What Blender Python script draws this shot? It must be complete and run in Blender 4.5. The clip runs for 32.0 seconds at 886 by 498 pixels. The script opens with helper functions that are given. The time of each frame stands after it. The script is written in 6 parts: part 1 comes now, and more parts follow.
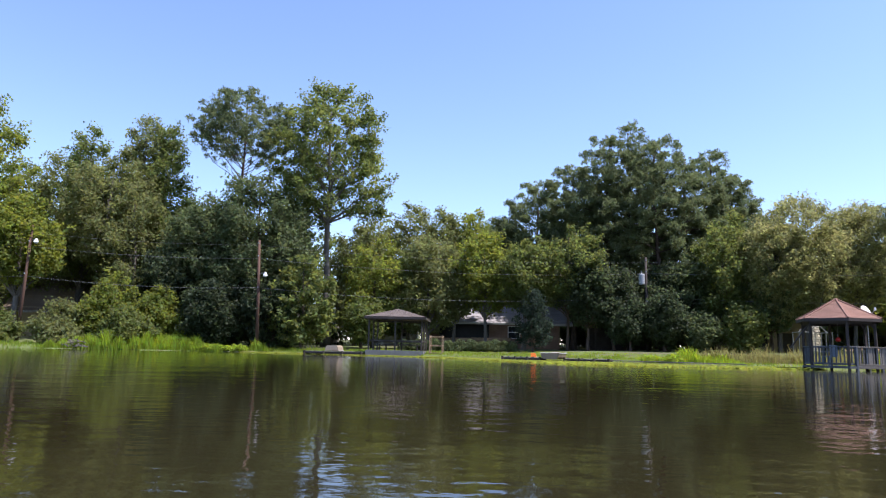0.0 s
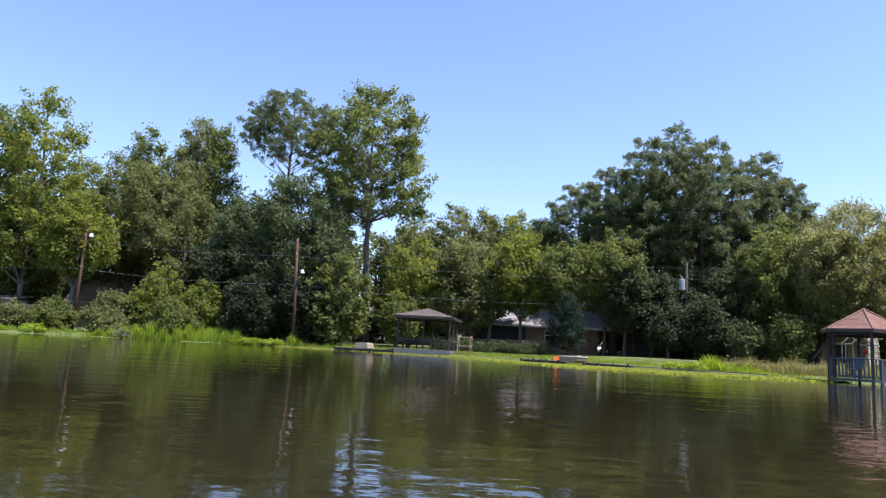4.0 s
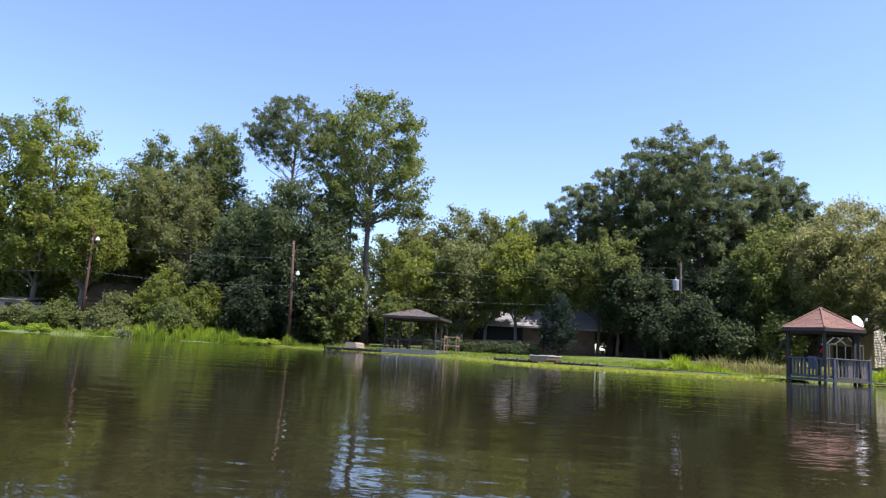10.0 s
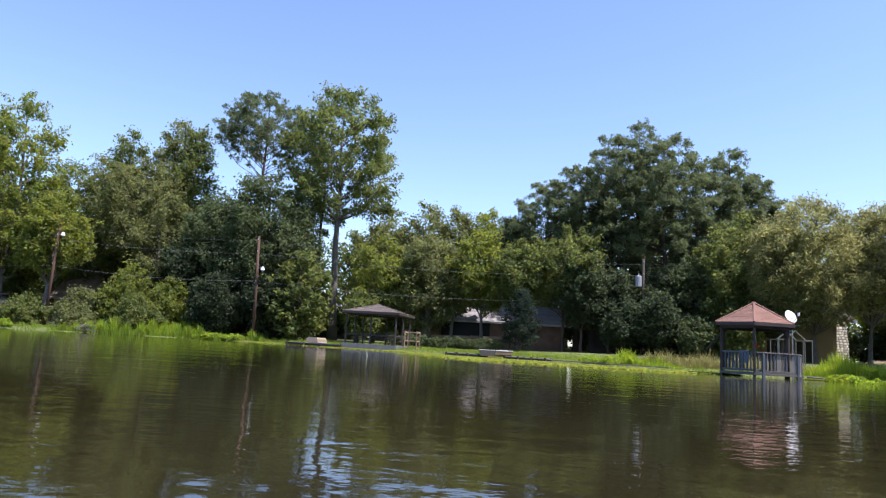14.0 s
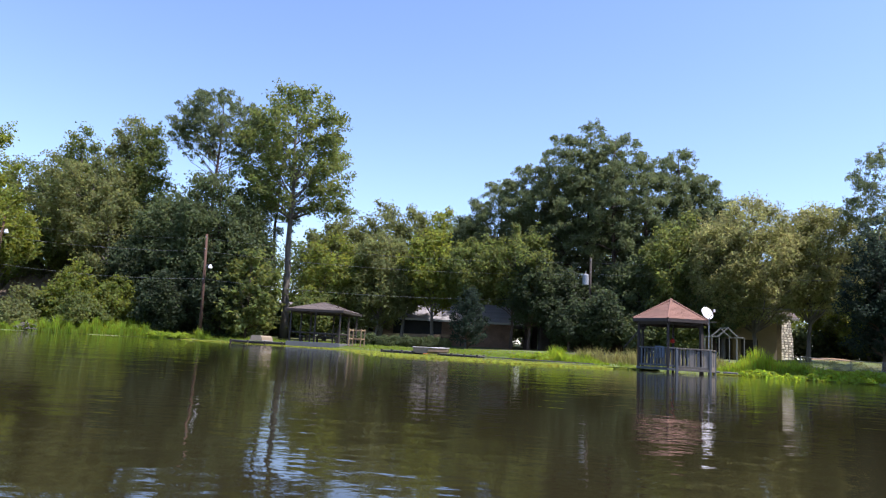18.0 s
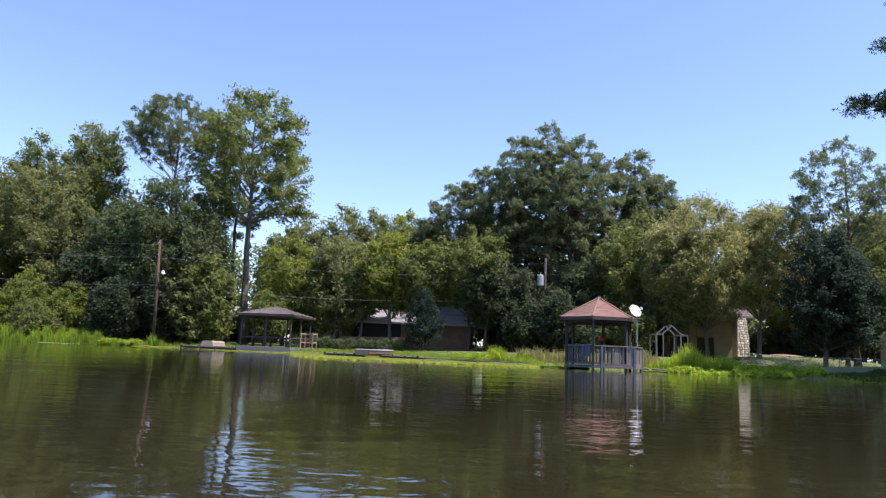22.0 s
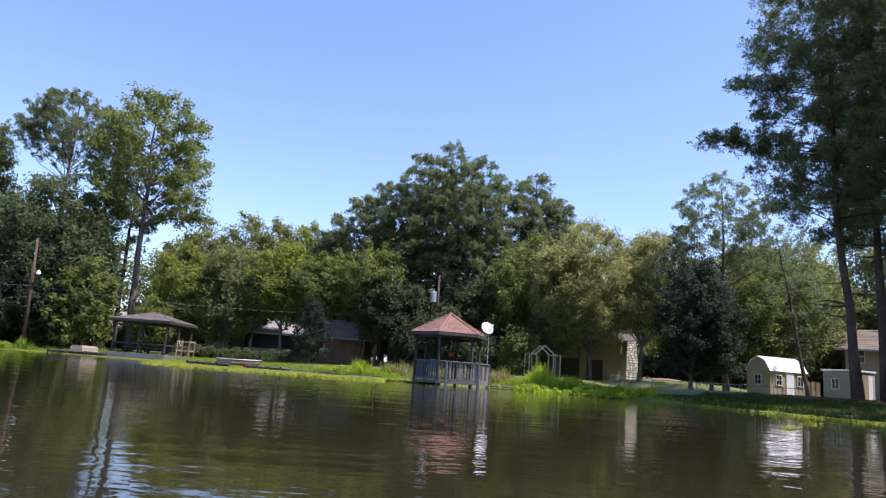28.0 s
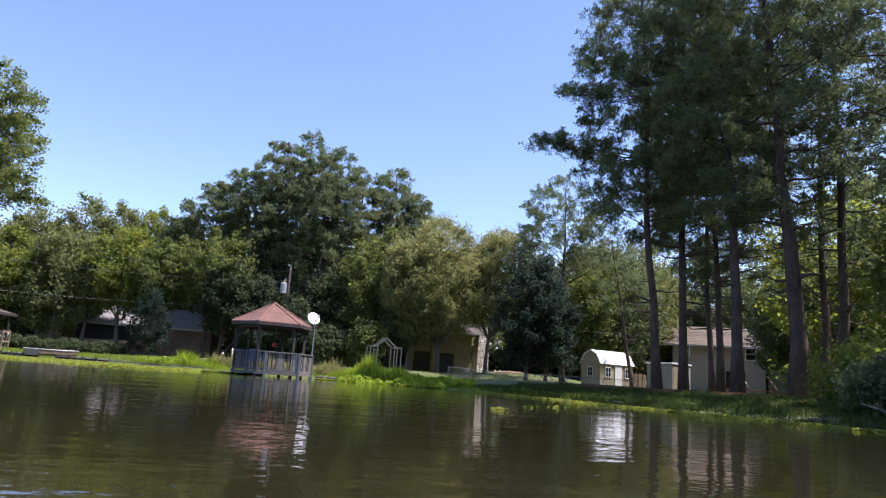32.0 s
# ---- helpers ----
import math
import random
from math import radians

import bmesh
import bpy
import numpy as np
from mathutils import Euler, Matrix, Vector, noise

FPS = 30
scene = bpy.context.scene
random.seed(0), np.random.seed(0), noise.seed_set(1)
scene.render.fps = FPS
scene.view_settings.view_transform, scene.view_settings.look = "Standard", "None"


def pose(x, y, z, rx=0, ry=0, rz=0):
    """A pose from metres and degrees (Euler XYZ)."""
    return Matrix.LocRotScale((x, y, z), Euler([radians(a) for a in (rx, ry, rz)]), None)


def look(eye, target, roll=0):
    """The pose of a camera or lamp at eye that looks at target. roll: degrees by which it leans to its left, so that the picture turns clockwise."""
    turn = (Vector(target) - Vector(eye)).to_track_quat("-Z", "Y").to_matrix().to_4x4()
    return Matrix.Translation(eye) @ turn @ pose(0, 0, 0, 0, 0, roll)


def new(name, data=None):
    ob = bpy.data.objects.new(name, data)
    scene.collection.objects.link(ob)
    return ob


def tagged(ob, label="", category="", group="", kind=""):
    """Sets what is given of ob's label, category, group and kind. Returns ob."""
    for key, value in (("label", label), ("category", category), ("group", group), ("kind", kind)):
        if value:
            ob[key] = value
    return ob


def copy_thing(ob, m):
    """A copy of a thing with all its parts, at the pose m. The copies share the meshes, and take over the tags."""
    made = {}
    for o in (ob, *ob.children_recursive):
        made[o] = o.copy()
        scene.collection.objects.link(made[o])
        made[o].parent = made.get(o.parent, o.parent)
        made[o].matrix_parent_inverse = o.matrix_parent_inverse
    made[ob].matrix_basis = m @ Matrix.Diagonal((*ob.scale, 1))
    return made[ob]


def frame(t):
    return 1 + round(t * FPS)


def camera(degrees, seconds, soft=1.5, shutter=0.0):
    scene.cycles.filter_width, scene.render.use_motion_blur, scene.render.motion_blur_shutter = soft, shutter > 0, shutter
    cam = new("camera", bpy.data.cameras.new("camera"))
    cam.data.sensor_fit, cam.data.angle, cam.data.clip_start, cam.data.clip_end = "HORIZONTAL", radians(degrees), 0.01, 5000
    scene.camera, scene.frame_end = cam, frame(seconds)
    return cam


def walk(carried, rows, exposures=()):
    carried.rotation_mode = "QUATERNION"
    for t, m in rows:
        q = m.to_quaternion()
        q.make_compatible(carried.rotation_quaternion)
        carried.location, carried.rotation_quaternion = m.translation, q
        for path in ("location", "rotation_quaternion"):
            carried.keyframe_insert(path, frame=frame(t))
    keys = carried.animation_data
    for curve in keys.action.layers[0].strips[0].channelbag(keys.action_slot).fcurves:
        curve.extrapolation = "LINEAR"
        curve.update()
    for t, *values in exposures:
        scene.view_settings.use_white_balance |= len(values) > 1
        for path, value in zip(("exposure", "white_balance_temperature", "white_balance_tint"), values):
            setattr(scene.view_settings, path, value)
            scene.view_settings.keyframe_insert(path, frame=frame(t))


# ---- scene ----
# ---- camera: a small boat drifting along a pond, the lens just above the water ----
cam = camera(66.24, 32.0, soft=1.2)
EYE = 0.45
PATH = [
    (0, -0.000, 0.000, 0.00, 8.56, -1.34),
    (0.5, 0.334, -0.004, 0.17, 8.43, -2.11),
    (1, 0.669, -0.010, 0.70, 8.70, -2.75),
    (1.5, 1.006, -0.019, 1.99, 8.60, -2.98),
    (2, 1.344, -0.035, 3.03, 8.29, -3.48),
    (2.5, 1.681, -0.056, 4.29, 8.28, -3.59),
    (3, 2.016, -0.079, 5.13, 8.89, -3.37),
    (3.5, 2.347, -0.103, 5.60, 8.70, -3.31),
    (5.5, 3.562, -0.211, 3.57, 8.19, -2.55),
    (6, 3.868, -0.244, 4.06, 8.27, -3.22),
    (6.5, 4.176, -0.279, 3.47, 8.87, -3.42),
    (7, 4.487, -0.314, 3.78, 8.72, -4.03),
    (7.5, 4.800, -0.347, 4.57, 8.57, -4.39),
    (8, 5.118, -0.378, 5.34, 8.64, -4.22),
    (8.5, 5.438, -0.405, 6.55, 8.52, -4.09),
    (9, 5.761, -0.430, 7.75, 8.59, -3.98),
    (9.5, 6.083, -0.449, 8.01, 8.63, -3.59),
    (10, 6.402, -0.460, 8.28, 8.52, -3.33),
    (10.5, 6.720, -0.464, 8.58, 8.23, -3.29),
    (11, 7.035, -0.462, 8.77, 8.20, -3.24),
    (11.5, 7.347, -0.453, 8.69, 8.14, -3.39),
    (12, 7.659, -0.439, 8.47, 8.17, -3.41),
    (12.5, 7.975, -0.424, 8.24, 8.37, -3.35),
    (13, 8.298, -0.411, 8.00, 8.54, -3.12),
    (13.5, 8.630, -0.401, 7.93, 8.49, -3.28),
    (14, 8.967, -0.392, 7.76, 8.31, -3.38),
    (14.5, 9.306, -0.383, 7.45, 8.25, -3.49),
    (16.5, 10.647, -0.317, 6.43, 8.32, -3.06),
    (17, 10.980, -0.299, 6.28, 8.15, -3.08),
    (17.5, 11.314, -0.280, 6.21, 8.34, -3.25),
    (18, 11.648, -0.260, 6.04, 8.39, -3.27),
    (18.5, 11.982, -0.237, 5.65, 8.41, -2.57),
    (19, 12.316, -0.215, 5.46, 8.70, -2.32),
    (19.5, 12.647, -0.195, 5.50, 8.65, -2.23),
    (20, 12.980, -0.178, 5.80, 8.46, -2.39),
    (20.5, 13.314, -0.162, 5.29, 8.46, -1.70),
    (21, 13.651, -0.148, 5.26, 8.59, -1.32),
    (21.5, 13.990, -0.133, 4.89, 8.94, -1.62),
    (22, 14.331, -0.118, 4.96, 8.75, -2.35),
    (22.5, 14.677, -0.105, 5.42, 8.64, -3.29),
    (23, 15.026, -0.095, 5.21, 9.02, -3.16),
    (23.5, 15.378, -0.089, 4.16, 9.35, -2.95),
    (24, 15.729, -0.085, 2.89, 8.85, -5.74),
    (24.5, 16.080, -0.082, 0.21, 8.16, -9.28),
    (25, 16.431, -0.077, -1.33, 9.60, -9.25),
    (25.5, 16.778, -0.066, -2.59, 9.75, -7.77),
    (27.5, 18.083, 0.120, -2.23, 9.55, -2.73),
    (28, 18.394, 0.121, -0.41, 10.53, -4.11),
    (28.5, 18.707, 0.113, 1.45, 10.75, -5.04),
    (29, 19.023, 0.098, 1.95, 11.11, -4.66),
    (29.5, 19.346, 0.077, 1.75, 11.51, -4.24),
    (30, 19.673, 0.050, 0.66, 11.51, -4.16),
    (30.5, 20.004, 0.018, -1.00, 11.29, -4.46),
    (31, 20.336, -0.019, -3.51, 11.23, -4.41),
    (31.5, 20.669, -0.059, -6.62, 11.10, -4.27),
    (32, 21.000, -0.100, -10.43, 10.82, -4.04),
]
walk(cam, [(t, pose(x, y, EYE, 90 + pitch, roll, yaw)) for t, x, y, yaw, pitch, roll in PATH],
     exposures=[(0.0, 0.93, 6030, 22), (20.0, 0.92, 6000, 23), (26.0, 0.87, 5970, 25), (32.0, 0.88, 5970, 26)])

# ---- daylight: clear summer sky, high sun over the bank with the tall pines ----
SUN_TO = Vector((0.84, -0.26, 1.72)).normalized()
world = bpy.data.worlds.new("summer_sky")
scene.world = world
world.use_nodes = True
wn = world.node_tree.nodes
sky = wn.new("ShaderNodeTexSky")
sky.sky_type = "NISHITA"
sky.sun_disc = False
sky.sun_elevation = math.asin(SUN_TO.z)
sky.sun_rotation = math.atan2(SUN_TO.x, SUN_TO.y)
sky.air_density, sky.dust_density, sky.ozone_density, sky.altitude = 1.0, 0.35, 2.2, 100
world.node_tree.links.new(sky.outputs["Color"], wn["Background"].inputs["Color"])
wn["Background"].inputs["Strength"].default_value = 0.14
sun = new("sun", bpy.data.lights.new("sun", "SUN"))
sun.data.energy, sun.data.angle, sun.data.color = 4.4, radians(0.53), (1.0, 0.95, 0.86)
sun.matrix_world = look(SUN_TO * 200, (0, 0, 0))

# ---- materials ----
def mat(name, colour, rough=0.7, metal=0.0, vary=0.25, scale=3.0, fine=40.0, bump=0.0, bump_scale=30.0, second=None, spec=0.4,
        island=0.0, piece=0.0, through_light=0.0, stretch=(1, 1, 1)):
    """A surface of one kind: two scales of colour variation, fine relief, optional change from piece to piece, optional light through it."""
    m = bpy.data.materials.new(name)
    m.use_nodes = True
    nt, N, L = m.node_tree, m.node_tree.nodes, m.node_tree.links
    bsdf, out = N["Principled BSDF"], N["Material Output"]
    tc = N.new("ShaderNodeTexCoord")
    mp = N.new("ShaderNodeMapping")
    mp.inputs["Scale"].default_value = stretch
    L.new(tc.outputs["Object"], mp.inputs["Vector"])
    big, small = N.new("ShaderNodeTexNoise"), N.new("ShaderNodeTexNoise")
    big.inputs["Scale"].default_value, small.inputs["Scale"].default_value = scale, fine
    big.inputs["Detail"].default_value, small.inputs["Detail"].default_value = 5, 3
    for n in (big, small):
        L.new(mp.outputs["Vector"], n.inputs["Vector"])
    two = second or tuple(c * (1 - vary) for c in colour)
    ramp = N.new("ShaderNodeMix")
    ramp.data_type = "RGBA"
    ramp.inputs[6].default_value, ramp.inputs[7].default_value = (*two, 1), (*colour, 1)
    wide = N.new("ShaderNodeMapRange")
    wide.inputs["From Min"].default_value, wide.inputs["From Max"].default_value = 0.32, 0.68
    L.new(big.outputs["Fac"], wide.inputs["Value"])
    L.new(wide.outputs["Result"], ramp.inputs[0])
    hsv = N.new("ShaderNodeHueSaturation")
    L.new(ramp.outputs[2], hsv.inputs["Color"])
    val = N.new("ShaderNodeMapRange")
    val.inputs["To Min"].default_value, val.inputs["To Max"].default_value = 1 - vary, 1 + vary
    L.new(small.outputs["Fac"], val.inputs["Value"])
    last = val.outputs["Result"]
    for amount, node, sock in ((island, "ShaderNodeNewGeometry", "Random Per Island"), (piece, "ShaderNodeObjectInfo", "Random")):
        if amount:
            src = N.new(node)
            rng = N.new("ShaderNodeMapRange")
            rng.inputs["To Min"].default_value, rng.inputs["To Max"].default_value = 1 - amount, 1 + amount
            L.new(src.outputs[sock], rng.inputs["Value"])
            mul = N.new("ShaderNodeMath")
            mul.operation = "MULTIPLY"
            L.new(last, mul.inputs[0])
            L.new(rng.outputs["Result"], mul.inputs[1])
            last = mul.outputs[0]
            if node == "ShaderNodeNewGeometry":
                hue = N.new("ShaderNodeMapRange")
                hue.inputs["To Min"].default_value, hue.inputs["To Max"].default_value = 0.5 - 0.03, 0.5 + 0.025
                L.new(src.outputs[sock], hue.inputs["Value"])
                L.new(hue.outputs["Result"], hsv.inputs["Hue"])
    L.new(last, hsv.inputs["Value"])
    L.new(hsv.outputs["Color"], bsdf.inputs["Base Color"])
    bsdf.inputs["Roughness"].default_value, bsdf.inputs["Metallic"].default_value = rough, metal
    bsdf.inputs["Specular IOR Level"].default_value = spec
    if bump:
        bn, bp = N.new("ShaderNodeTexNoise"), N.new("ShaderNodeBump")
        bn.inputs["Scale"].default_value, bn.inputs["Detail"].default_value = bump_scale, 4
        bp.inputs["Strength"].default_value, bp.inputs["Distance"].default_value = bump, 0.02
        L.new(mp.outputs["Vector"], bn.inputs["Vector"])
        L.new(bn.outputs["Fac"], bp.inputs["Height"])
        L.new(bp.outputs["Normal"], bsdf.inputs["Normal"])
    if through_light:
        tr, mx = N.new("ShaderNodeBsdfTranslucent"), N.new("ShaderNodeMixShader")
        warm = N.new("ShaderNodeHueSaturation")
        warm.inputs["Hue"].default_value, warm.inputs["Saturation"].default_value, warm.inputs["Value"].default_value = 0.48, 1.15, 1.6
        L.new(hsv.outputs["Color"], warm.inputs["Color"])
        L.new(warm.outputs["Color"], tr.inputs["Color"])
        mx.inputs[0].default_value = through_light
        L.new(bsdf.outputs[0], mx.inputs[1])
        L.new(tr.outputs[0], mx.inputs[2])
        L.new(mx.outputs[0], out.inputs["Surface"])
    return m


def leaf(name, colour, second, island=0.25, glow=0.6, spec=0.28):
    return mat(name, colour, 0.62, vary=0.2, scale=0.35, fine=2.5, second=second, island=island, through_light=glow, spec=spec)


LEAF_MID = leaf("leaf_mid_green", (0.152, 0.182, 0.059), (0.106, 0.140, 0.046))
LEAF_BRIGHT = leaf("leaf_yellow_green", (0.203, 0.236, 0.055), (0.134, 0.172, 0.044))
LEAF_OLIVE = leaf("leaf_olive", (0.179, 0.200, 0.078), (0.132, 0.154, 0.063))
LEAF_DARK = leaf("leaf_dark_green", (0.114, 0.144, 0.065), (0.081, 0.112, 0.052))
# darker copy of the leaf green, shade put into the colour
LEAF_SHADE = leaf("leaf_green_shaded", (0.067, 0.090, 0.044), (0.047, 0.068, 0.036))
LEAF_HOLLY = leaf("leaf_holly", (0.042, 0.058, 0.042), (0.030, 0.046, 0.034), spec=0.12)
LEAF_WILLOW = leaf("leaf_willow_oak", (0.266, 0.276, 0.117), (0.203, 0.220, 0.094))
NEEDLE = leaf("pine_needles", (0.142, 0.172, 0.082), (0.102, 0.134, 0.065), glow=0.5)
NEEDLE_DARK = leaf("pine_needles_dark", (0.136, 0.169, 0.078), (0.096, 0.126, 0.062), glow=0.45)
REED = leaf("reed_blades", (0.294, 0.385, 0.063), (0.213, 0.300, 0.050), spec=0.1)
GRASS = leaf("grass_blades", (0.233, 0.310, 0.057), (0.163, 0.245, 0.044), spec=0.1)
# darker copy of the grass, with the bank's shade put into the colour
GRASS_SHADE = leaf("grass_blades_shaded", (0.063, 0.096, 0.027), (0.045, 0.070, 0.023), spec=0.1)
DRY = leaf("dry_stalks", (0.259, 0.255, 0.100), (0.193, 0.190, 0.074), spec=0.1)
WEED = leaf("floating_weed", (0.203, 0.240, 0.057), (0.152, 0.190, 0.042), island=0.3, spec=0.1)
BARK = mat("bark_brown", (0.115, 0.080, 0.058), 0.95, vary=0.4, scale=2.5, fine=18, bump=0.9, bump_scale=9, stretch=(1, 1, 0.25))
BARK_GREY = mat("bark_grey", (0.165, 0.145, 0.120), 0.95, vary=0.4, scale=2, fine=14, bump=0.8, bump_scale=9, stretch=(1, 1, 0.3))
BARK_PINE = mat("bark_pine", (0.100, 0.070, 0.055), 0.95, vary=0.45, scale=3, fine=12, bump=1.0, bump_scale=7, stretch=(1, 1, 0.35))

POLE_DARK = mat("old_dark_pole", (0.060, 0.048, 0.040), 0.85, vary=0.35, scale=1.5, fine=25, bump=0.4, stretch=(1, 1, 0.1))
POLE_WOOD = mat("creosoted_pole", (0.115, 0.062, 0.040), 0.85, vary=0.35, scale=1.5, fine=25, bump=0.4, stretch=(1, 1, 0.1))
BLUE_WOOD = mat("weathered_blue_paint", (0.105, 0.118, 0.132), 0.8, vary=0.3, scale=2.5, fine=30, bump=0.3, piece=0.22, stretch=(1, 1, 0.3))
DARK_WOOD = mat("dark_weathered_wood", (0.066, 0.054, 0.047), 0.85, vary=0.35, scale=2.5, fine=25, bump=0.4, piece=0.2)
GREY_WOOD = mat("grey_weathered_boards", (0.215, 0.190, 0.158), 0.85, vary=0.3, scale=2, fine=25, bump=0.4, piece=0.25)
RAW_WOOD = mat("raw_timber", (0.330, 0.230, 0.140), 0.8, vary=0.25, scale=2, fine=25, bump=0.3, piece=0.15)
SHINGLE_RED = mat("brown_red_shingle", (0.245, 0.132, 0.094), 0.92, vary=0.22, scale=1.2, fine=50, bump=0.5, bump_scale=60, piece=0.08)
SHINGLE_GREY = mat("grey_brown_shingle", (0.158, 0.126, 0.106), 0.92, vary=0.25, scale=1.2, fine=50, bump=0.5, bump_scale=60, piece=0.14)
SHINGLE_PALE = mat("pale_grey_shingle", (0.34, 0.32, 0.32), 0.92, vary=0.2, scale=0.8, fine=30, bump=0.4, piece=0.1)
CAN_GREY = mat("dull_grey_enamel", (0.34, 0.36, 0.38), 0.5, vary=0.1, scale=2, fine=15)
SHINGLE_TAN = mat("tan_brown_shingle", (0.190, 0.145, 0.105), 0.92, vary=0.2, scale=0.8, fine=30, bump=0.4, piece=0.1)
WHITE_PAINT = mat("white_paint", (0.78, 0.77, 0.73), 0.6, vary=0.06, scale=1.5, fine=20)
OLD_WHITE = mat("old_white_paint", (0.42, 0.42, 0.40), 0.75, vary=0.18, scale=2, fine=20, bump=0.2)
WHITE_METAL = mat("white_enamelled_metal", (0.80, 0.80, 0.80), 0.35, vary=0.05, scale=2, fine=15)
BRIGHT_ROOF = mat("white_metal_roofing", (0.82, 0.82, 0.83), 0.35, vary=0.05, scale=1, fine=15)
SIDING = mat("tan_siding", (0.37, 0.295, 0.180), 0.75, vary=0.12, scale=1.2, fine=15, piece=0.05)
SIDING_GREY = mat("grey_siding", (0.23, 0.23, 0.215), 0.75, vary=0.12, scale=1.2, fine=15, piece=0.05)
SIDING_WHITE = mat("white_lap_siding", (0.30, 0.27, 0.215), 0.7, vary=0.07, scale=1.0, fine=12, piece=0.03)
SIDING_OCHRE = mat("ochre_stucco", (0.21, 0.175, 0.115), 0.85, vary=0.18, scale=0.8, fine=18, bump=0.2)
BRICK = mat("tan_pink_brick", (0.235, 0.145, 0.100), 0.9, vary=0.3, scale=1.5, fine=14, bump=0.5, piece=0.2)
STONE = mat("pale_field_stone", (0.76, 0.70, 0.57), 0.9, vary=0.3, scale=2.5, fine=14, bump=0.6, piece=0.35)
MORTAR = mat("chimney_mortar", (0.38, 0.35, 0.28), 0.95, vary=0.25, scale=3, fine=20, bump=0.4)
CONCRETE = mat("stained_concrete", (0.17, 0.16, 0.14), 0.9, vary=0.3, scale=1.2, fine=18, bump=0.3)
GLASS_DARK = mat("window_glass", (0.020, 0.024, 0.028), 0.06, vary=0.1, scale=1, fine=4, spec=0.7)
DARK_VOID = mat("dark_screen_and_shade", (0.030, 0.030, 0.030), 0.8, vary=0.3, scale=1, fine=10)
STEEL = mat("galvanised_steel", (0.42, 0.43, 0.43), 0.45, 0.7, vary=0.15, scale=2, fine=20)
CABLE = mat("grey_cable", (0.16, 0.165, 0.17), 0.5, vary=0.1, scale=1, fine=5)
HULL = mat("weathered_boat_hull", (0.36, 0.29, 0.205), 0.5, vary=0.15, scale=1.5, fine=12)
ALU = mat("dull_brown_hull", (0.235, 0.175, 0.125), 0.5, 0.1, vary=0.2, scale=1.5, fine=12)
ORANGE = mat("orange_plastic", (0.85, 0.19, 0.015), 0.5, vary=0.08, scale=2, fine=10)
REDWOOD = mat("red_stained_deck", (0.50, 0.13, 0.06), 0.75, vary=0.15, scale=2, fine=20, piece=0.12)
CLOTH_BLUE = mat("pale_blue_cloth", (0.20, 0.25, 0.31), 0.9, vary=0.12, scale=4, fine=40)
BLACK_RUBBER = mat("black_cover", (0.025, 0.025, 0.028), 0.6, vary=0.2, scale=2, fine=10)

RED_PLASTIC = mat("red_plastic", (0.55, 0.03, 0.02), 0.4, vary=0.1, scale=4, fine=20)
CLAY = mat("red_clay_earth", (0.30, 0.190, 0.120), 0.95, vary=0.3, scale=0.8, fine=9, bump=0.8, bump_scale=8)
SKIRT = mat("grey_skirting_board", (0.185, 0.185, 0.180), 0.85, vary=0.25, scale=2, fine=20, bump=0.3)
TUBE_GREY = mat("pale_grey_tube", (0.17, 0.17, 0.155), 0.6, vary=0.15, scale=2, fine=15)
LITTER = leaf("fallen_needles", (0.152, 0.090, 0.052), (0.112, 0.070, 0.042), spec=0.1)


def ground_material():
    m = mat("lawn_and_leaf_litter", (0.120, 0.175, 0.038), 0.95, vary=0.35, scale=0.22, fine=6, bump=0.8, bump_scale=12, second=(0.110, 0.090, 0.050))
    return m


def water_material():
    m = bpy.data.materials.new("pond_water")
    m.use_nodes = True
    N, L = m.node_tree.nodes, m.node_tree.links
    b = N["Principled BSDF"]
    b.inputs["Roughness"].default_value, b.inputs["IOR"].default_value = 0.03, 1.333
    tc = N.new("ShaderNodeTexCoord")
    murk = N.new("ShaderNodeTexNoise")
    murk.inputs["Scale"].default_value = 0.05
    L.new(tc.outputs["Object"], murk.inputs["Vector"])
    mix = N.new("ShaderNodeMix")
    mix.data_type = "RGBA"
    mix.inputs[6].default_value, mix.inputs[7].default_value = (0.018, 0.015, 0.006, 1), (0.025, 0.022, 0.009, 1)
    L.new(murk.outputs["Fac"], mix.inputs[0])
    L.new(mix.outputs[2], b.inputs["Base Color"])
    total = None
    for scale, size, detail, turn in ((0.45, 0.011, 1.0, 15), (2.0, 0.0052, 2.0, -20), (6.5, 0.0017, 2.0, 40)):
        mp, n = N.new("ShaderNodeMapping"), N.new("ShaderNodeTexNoise")
        mp.inputs["Rotation"].default_value = (0, 0, radians(turn))
        mp.inputs["Scale"].default_value = (1.0, 1.7, 1.0)
        n.inputs["Scale"].default_value, n.inputs["Detail"].default_value = scale, detail
        L.new(tc.outputs["Object"], mp.inputs["Vector"])
        L.new(mp.outputs["Vector"], n.inputs["Vector"])
        k = N.new("ShaderNodeMath")
        k.operation = "MULTIPLY"
        k.inputs[1].default_value = size
        L.new(n.outputs["Fac"], k.inputs[0])
        if total is None:
            total = k.outputs[0]
        else:
            a = N.new("ShaderNodeMath")
            a.operation = "ADD"
            L.new(total, a.inputs[0])
            L.new(k.outputs[0], a.inputs[1])
            total = a.outputs[0]
    bp = N.new("ShaderNodeBump")
    bp.inputs["Strength"].default_value, bp.inputs["Distance"].default_value = 1.0, 1.0
    L.new(total, bp.inputs["Height"])
    L.new(bp.outputs["Normal"], b.inputs["Normal"])
    return m


WATER, LAWN = water_material(), ground_material()


